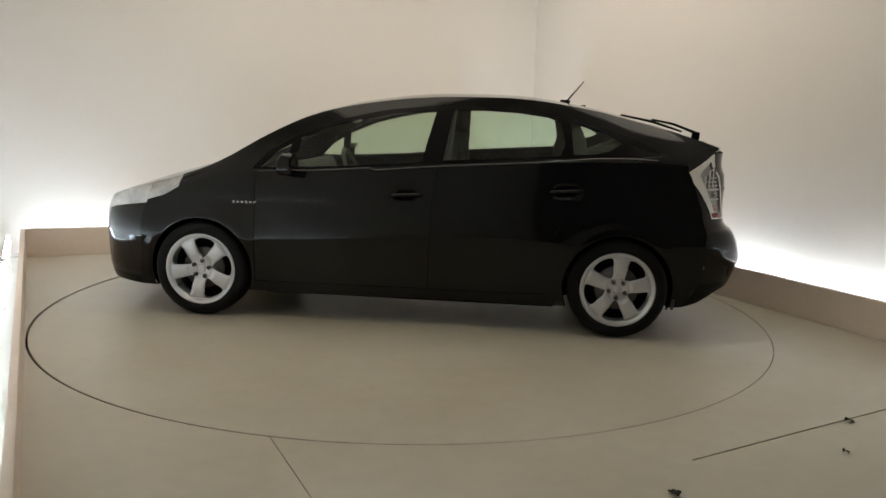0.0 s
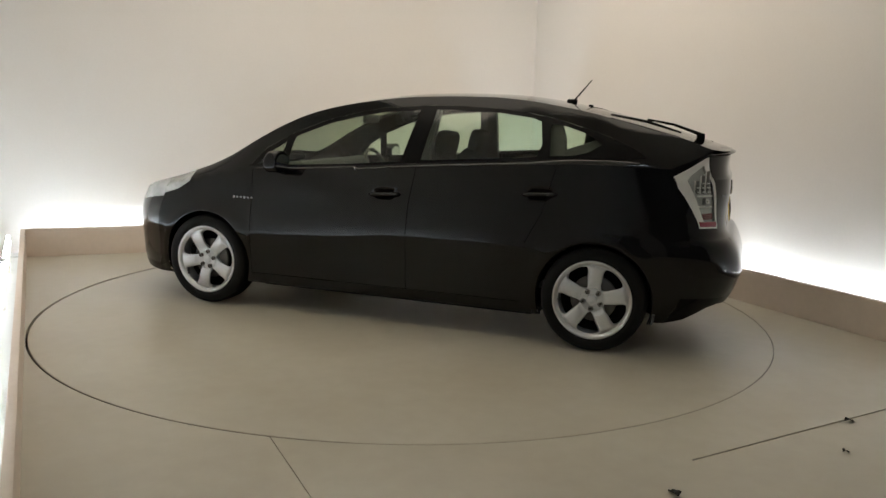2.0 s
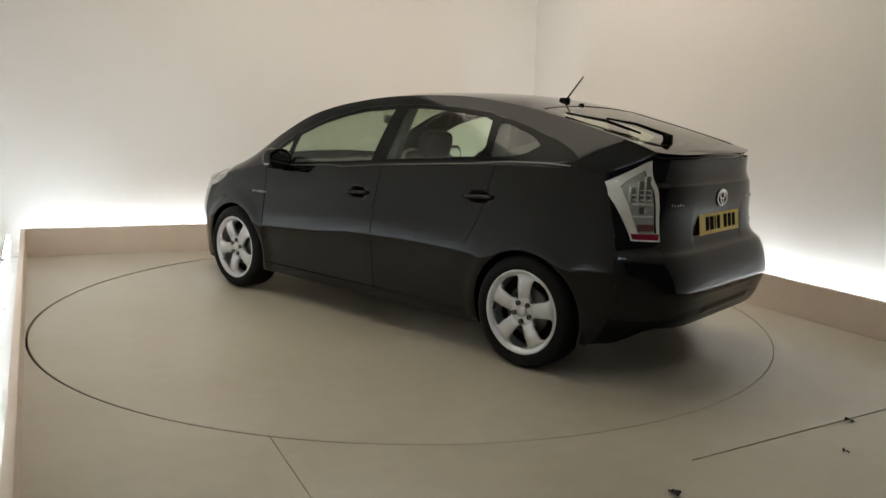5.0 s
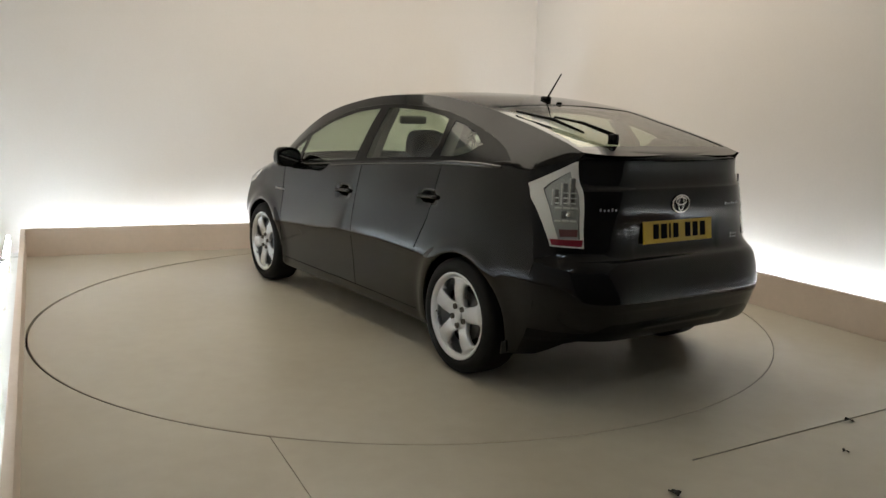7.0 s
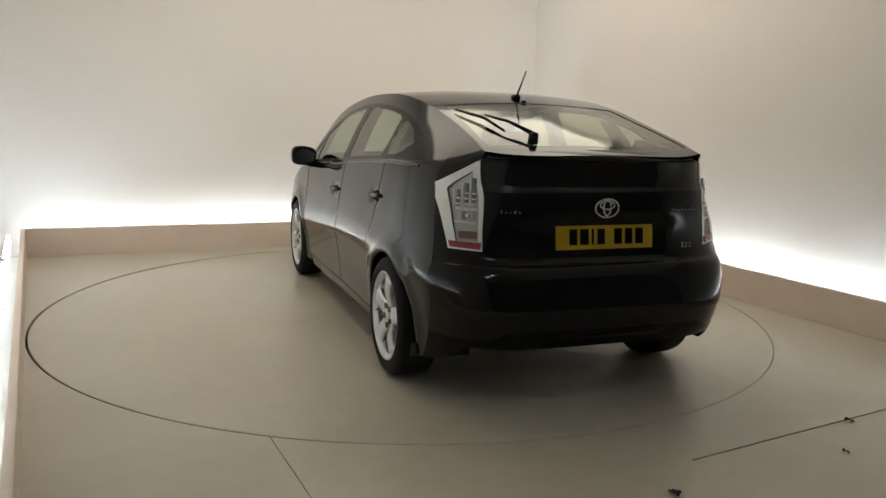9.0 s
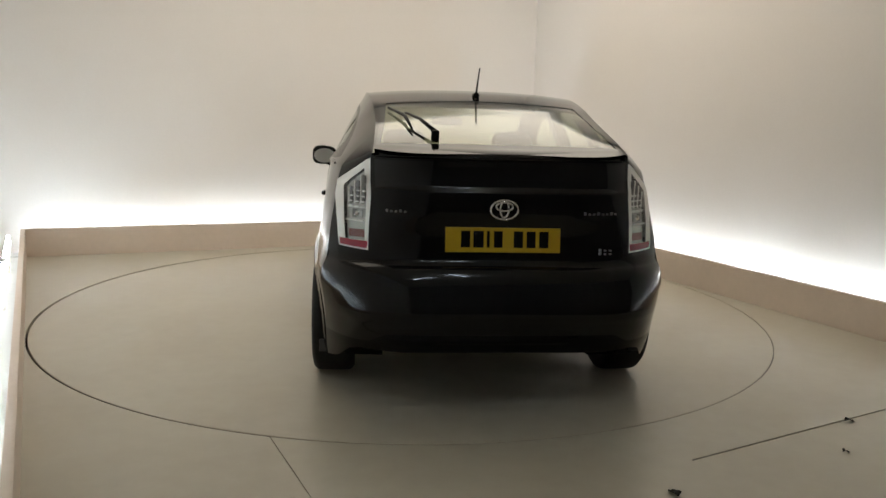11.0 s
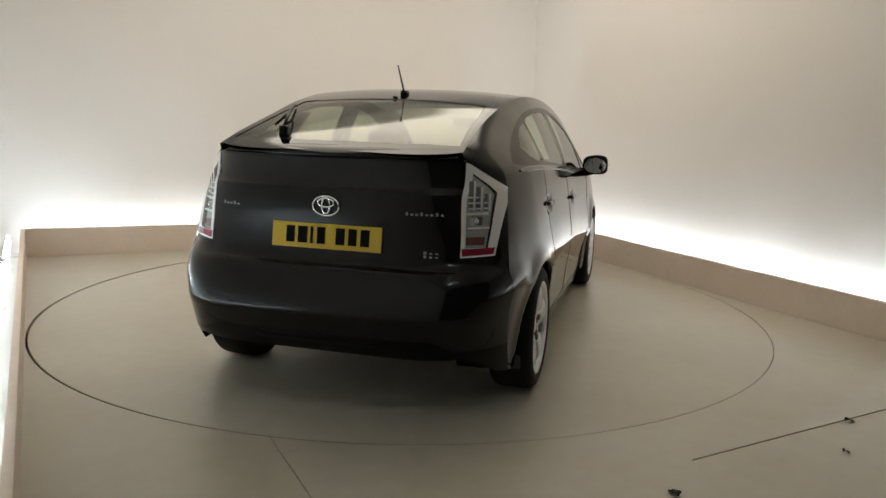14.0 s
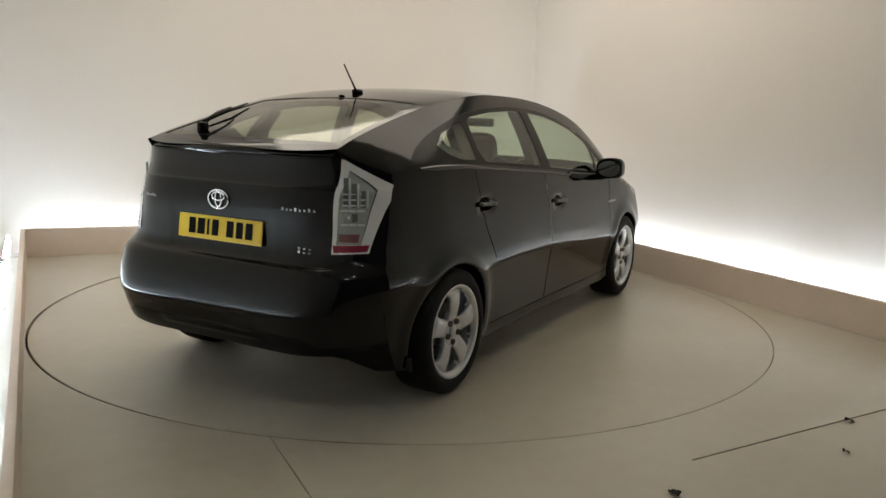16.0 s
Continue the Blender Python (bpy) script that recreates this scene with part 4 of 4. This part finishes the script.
    part("washer_jet", box(bmesh.new(), (0.03, 0.022, 0.014), pose(-1.13, 0.01, top(-1.13, 0)[2] + 0.004), 0.005), TRIM, car)


def interior(car):
    def cushion(name, size, m, parent, bulge=0.25, label=""):
        bm = bmesh.new()
        bmesh.ops.create_cube(bm, size=1.0)
        bmesh.ops.subdivide_edges(bm, edges=bm.edges, cuts=5, use_grid_fill=True)
        for v in bm.verts:
            p = v.co * 2
            k = (abs(p.x) ** 4 + abs(p.y) ** 4 + abs(p.z) ** 4) ** 0.25
            q = p / max(k, 1e-6) * max(abs(p.x), abs(p.y), abs(p.z))
            v.co = m @ Vector((q.x * size[0] / 2, q.y * size[1] / 2, q.z * size[2] / 2))
        return part(name, bm, CLOTH, parent, label)
    for y in (0.36, -0.36):
        seat = cushion("front_seat", (0.52, 0.50, 0.2), pose(0.16, y, 0.50), car, label="dark cloth front seat")
        cushion("backrest", (0.16, 0.50, 0.66), pose(-0.12, y, 0.80, 0, -17, 0), seat)
        cushion("headrest", (0.11, 0.27, 0.19), pose(-0.235, y, 1.16, 0, -12, 0), seat)
        for d in (0.05, -0.05):
            part("headrest_post", tube(bmesh.new(), [(-0.21, y + d, 1.05), (-0.235, y + d, 1.16)], 0.007), STEEL, seat)
    bench = cushion("rear_bench", (0.5, 1.26, 0.2), pose(-0.86, 0, 0.52), car, label="dark cloth rear bench")
    cushion("backrest", (0.16, 1.24, 0.62), pose(-1.15, 0, 0.78, 0, -20, 0), bench)
    for y in (0.36, 0.0, -0.36):
        cushion("headrest", (0.09, 0.24, 0.15), pose(-1.25, y, 0.96, 0, -14, 0), bench)
    dash = part("dashboard", box(bmesh.new(), (0.42, 1.34, 0.34), pose(0.98, 0, 0.80, 0, 14, 0), 0.07, 4), DASH, car, "dark grey dashboard")
    part("console", box(bmesh.new(), (0.7, 0.2, 0.16), pose(0.42, 0, 0.66, 0, -22, 0), 0.04, 3), DASH, dash)
    pts = [(0, 0.18 * math.cos(2 * math.pi * k / 32), 0.18 * math.sin(2 * math.pi * k / 32)) for k in range(33)]
    m = pose(0.60, -0.36, 0.90, 0, 24, 0)
    wheel_ring = part("steering_wheel", tube(bmesh.new(), [m @ Vector(p) for p in pts], 0.015), DASH, car, "dark steering wheel")
    part("steering_hub", box(bmesh.new(), (0.06, 0.22, 0.10), m @ pose(0.01, 0, 0), 0.03), DASH, wheel_ring)
    part("steering_column", tube(bmesh.new(), [m @ Vector((0, 0, 0)), (0.86, -0.36, 0.78)], 0.03), DASH, wheel_ring)
    part("rear_view_mirror", box(bmesh.new(), (0.03, 0.23, 0.06), pose(0.50, 0, 1.31), 0.012), DASH, car)
    part("cabin_floor", box(bmesh.new(), (2.2, 1.36, 0.03), pose(-0.05, 0, 0.33)), DASH, car, "", False)
    part("parcel_shelf", box(bmesh.new(), (0.55, 1.05, 0.03), pose(-1.58, 0, 0.99), 0.01), CLOTH, car, "dark luggage cover")
    part("boot_lining", box(bmesh.new(), (0.02, 1.0, 0.44), pose(-1.95, 0, 0.86)), CLOTH, car, "", False)


def linings(car):
    """Roof lining and the inner covers of the pillars."""
    flat = cut_lattice(steps(-1.06, 0.36, 0.14), steps(-0.96, 0.96, 0.12), [])
    region = sort_faces(flat, lambda x, s: "lining")["lining"]
    surface("roof_lining", region, top, LINING, car, "pale grey roof lining", -0.035)
    for s in (1, -1):
        for name, rows in (("pillar_cover", [(-0.08, -0.27, 0.60), (-0.09, -0.27, 1.06), (-0.15, -0.28, 1.24), (-0.165, -0.29, 1.39)]),
                           ("rear_pillar_cover", [(-0.96, -1.14, 0.80), (-0.96, -1.13, 1.12), (-0.985, -1.11, 1.24), (-0.955, -1.06, 1.35)]),
                           ("quarter_cover", [(-1.10, -1.62, 0.90), (-1.10, -1.60, 1.165), (-1.16, -1.60, 1.19), (-1.25, -1.57, 1.22), (-1.31, -1.48, 1.25)])):
            bm, prev = bmesh.new(), None
            for x0, x1, z in rows:
                row = []
                for deep in (0.022, 0.075):
                    for x in (x0, (x0 + x1) / 2, x1):
                        row.append(bm.verts.new((x, s * (side_y(x, z) - deep - (0.012 if deep > 0.05 and x == (x0 + x1) / 2 else 0)), z)))
                row = [row[0], row[1], row[2], row[5], row[4], row[3]]
                if prev:
                    for k in range(6):
                        bm.faces.new((prev[k], prev[(k + 1) % 6], row[(k + 1) % 6], row[k]))
                else:
                    bm.faces.new(row)
                prev = row
            bm.faces.new(prev[::-1])
            bmesh.ops.recalc_face_normals(bm, faces=bm.faces)
            part(name, bm, DASH, car, "dark inner pillar cover", False)


def build_car():
    car = tagged(new("car"), "glossy black five-door hatchback with silver alloy wheels on a turntable", "car")
    body_sides(car)
    belt_strips(car)
    seams(car)
    tail(car)
    lid(car)
    nose(car)
    underside(car)
    add_wheels(car)
    for s in (1, -1):
        mirror_unit(car, s)
        for x, z in HANDLES:
            handle(car, x, z, s)
        base = new("wing_badge")
        base.parent = car
        base["label"] = "small chrome badge bars"
        for k in range(6):
            x = 1.125 - 0.028 * k
            part("badge_bar", box(bmesh.new(), (0.015, 0.003, 0.012 if k % 3 else 0.017), pose(x, s * (side_y(x, 0.765) + 0.001), 0.765)), BADGE, base, "", False)
    tail_details(car)
    interior(car)
    linings(car)
    return car


def debris(x, y, size, turn):
    """A small dark curled leaf scrap on the floor."""
    bm = bmesh.new()
    rows = []
    for i in range(9):
        t = i / 8
        w = size * 0.35 * math.sin(math.pi * (0.08 + 0.84 * t)) * (1 + 0.3 * math.sin(9 * t))
        rows.append([bm.verts.new(((t - 0.5) * size, w * k, 0.003 + 0.008 * abs(k) + 0.006 * math.sin(5 * t))) for k in (-1, -0.4, 0.4, 1)])
    for a, b in zip(rows, rows[1:]):
        for j in range(3):
            bm.faces.new((a[j], b[j], b[j + 1], a[j + 1]))
    bmesh.ops.solidify(bm, geom=list(bm.faces), thickness=0.002)
    ob = mesh_object("leaf_scrap", bm, LEAF)
    ob.matrix_basis = pose(x, y, 0.001, 0, 0, turn)
    return tagged(ob, "small dark dry leaf scrap lying on the floor", "debris", "scraps on the floor")


room()
floors()
for spot in ((1.868, -2.469, 0.035, 20), (1.003, -2.858, 0.06, 100), (2.076, -2.118, 0.05, 10)):
    debris(*spot)
disc = turntable()
ceiling_lamps()
car = build_car()


def motions():
    rows_car, rows_disc = [], []
    for k in range(33):
        t = 0.5 * k
        turn = pose(0, 0, 0, 0, 0, TURN_START + TURN_RATE * t)
        rows_disc.append((t, turn))
        rows_car.append((t, turn @ pose(CAR_OFF[0], CAR_OFF[1], 0.0)))
    walk(disc, rows_disc)
    walk(car, rows_car)


motions()
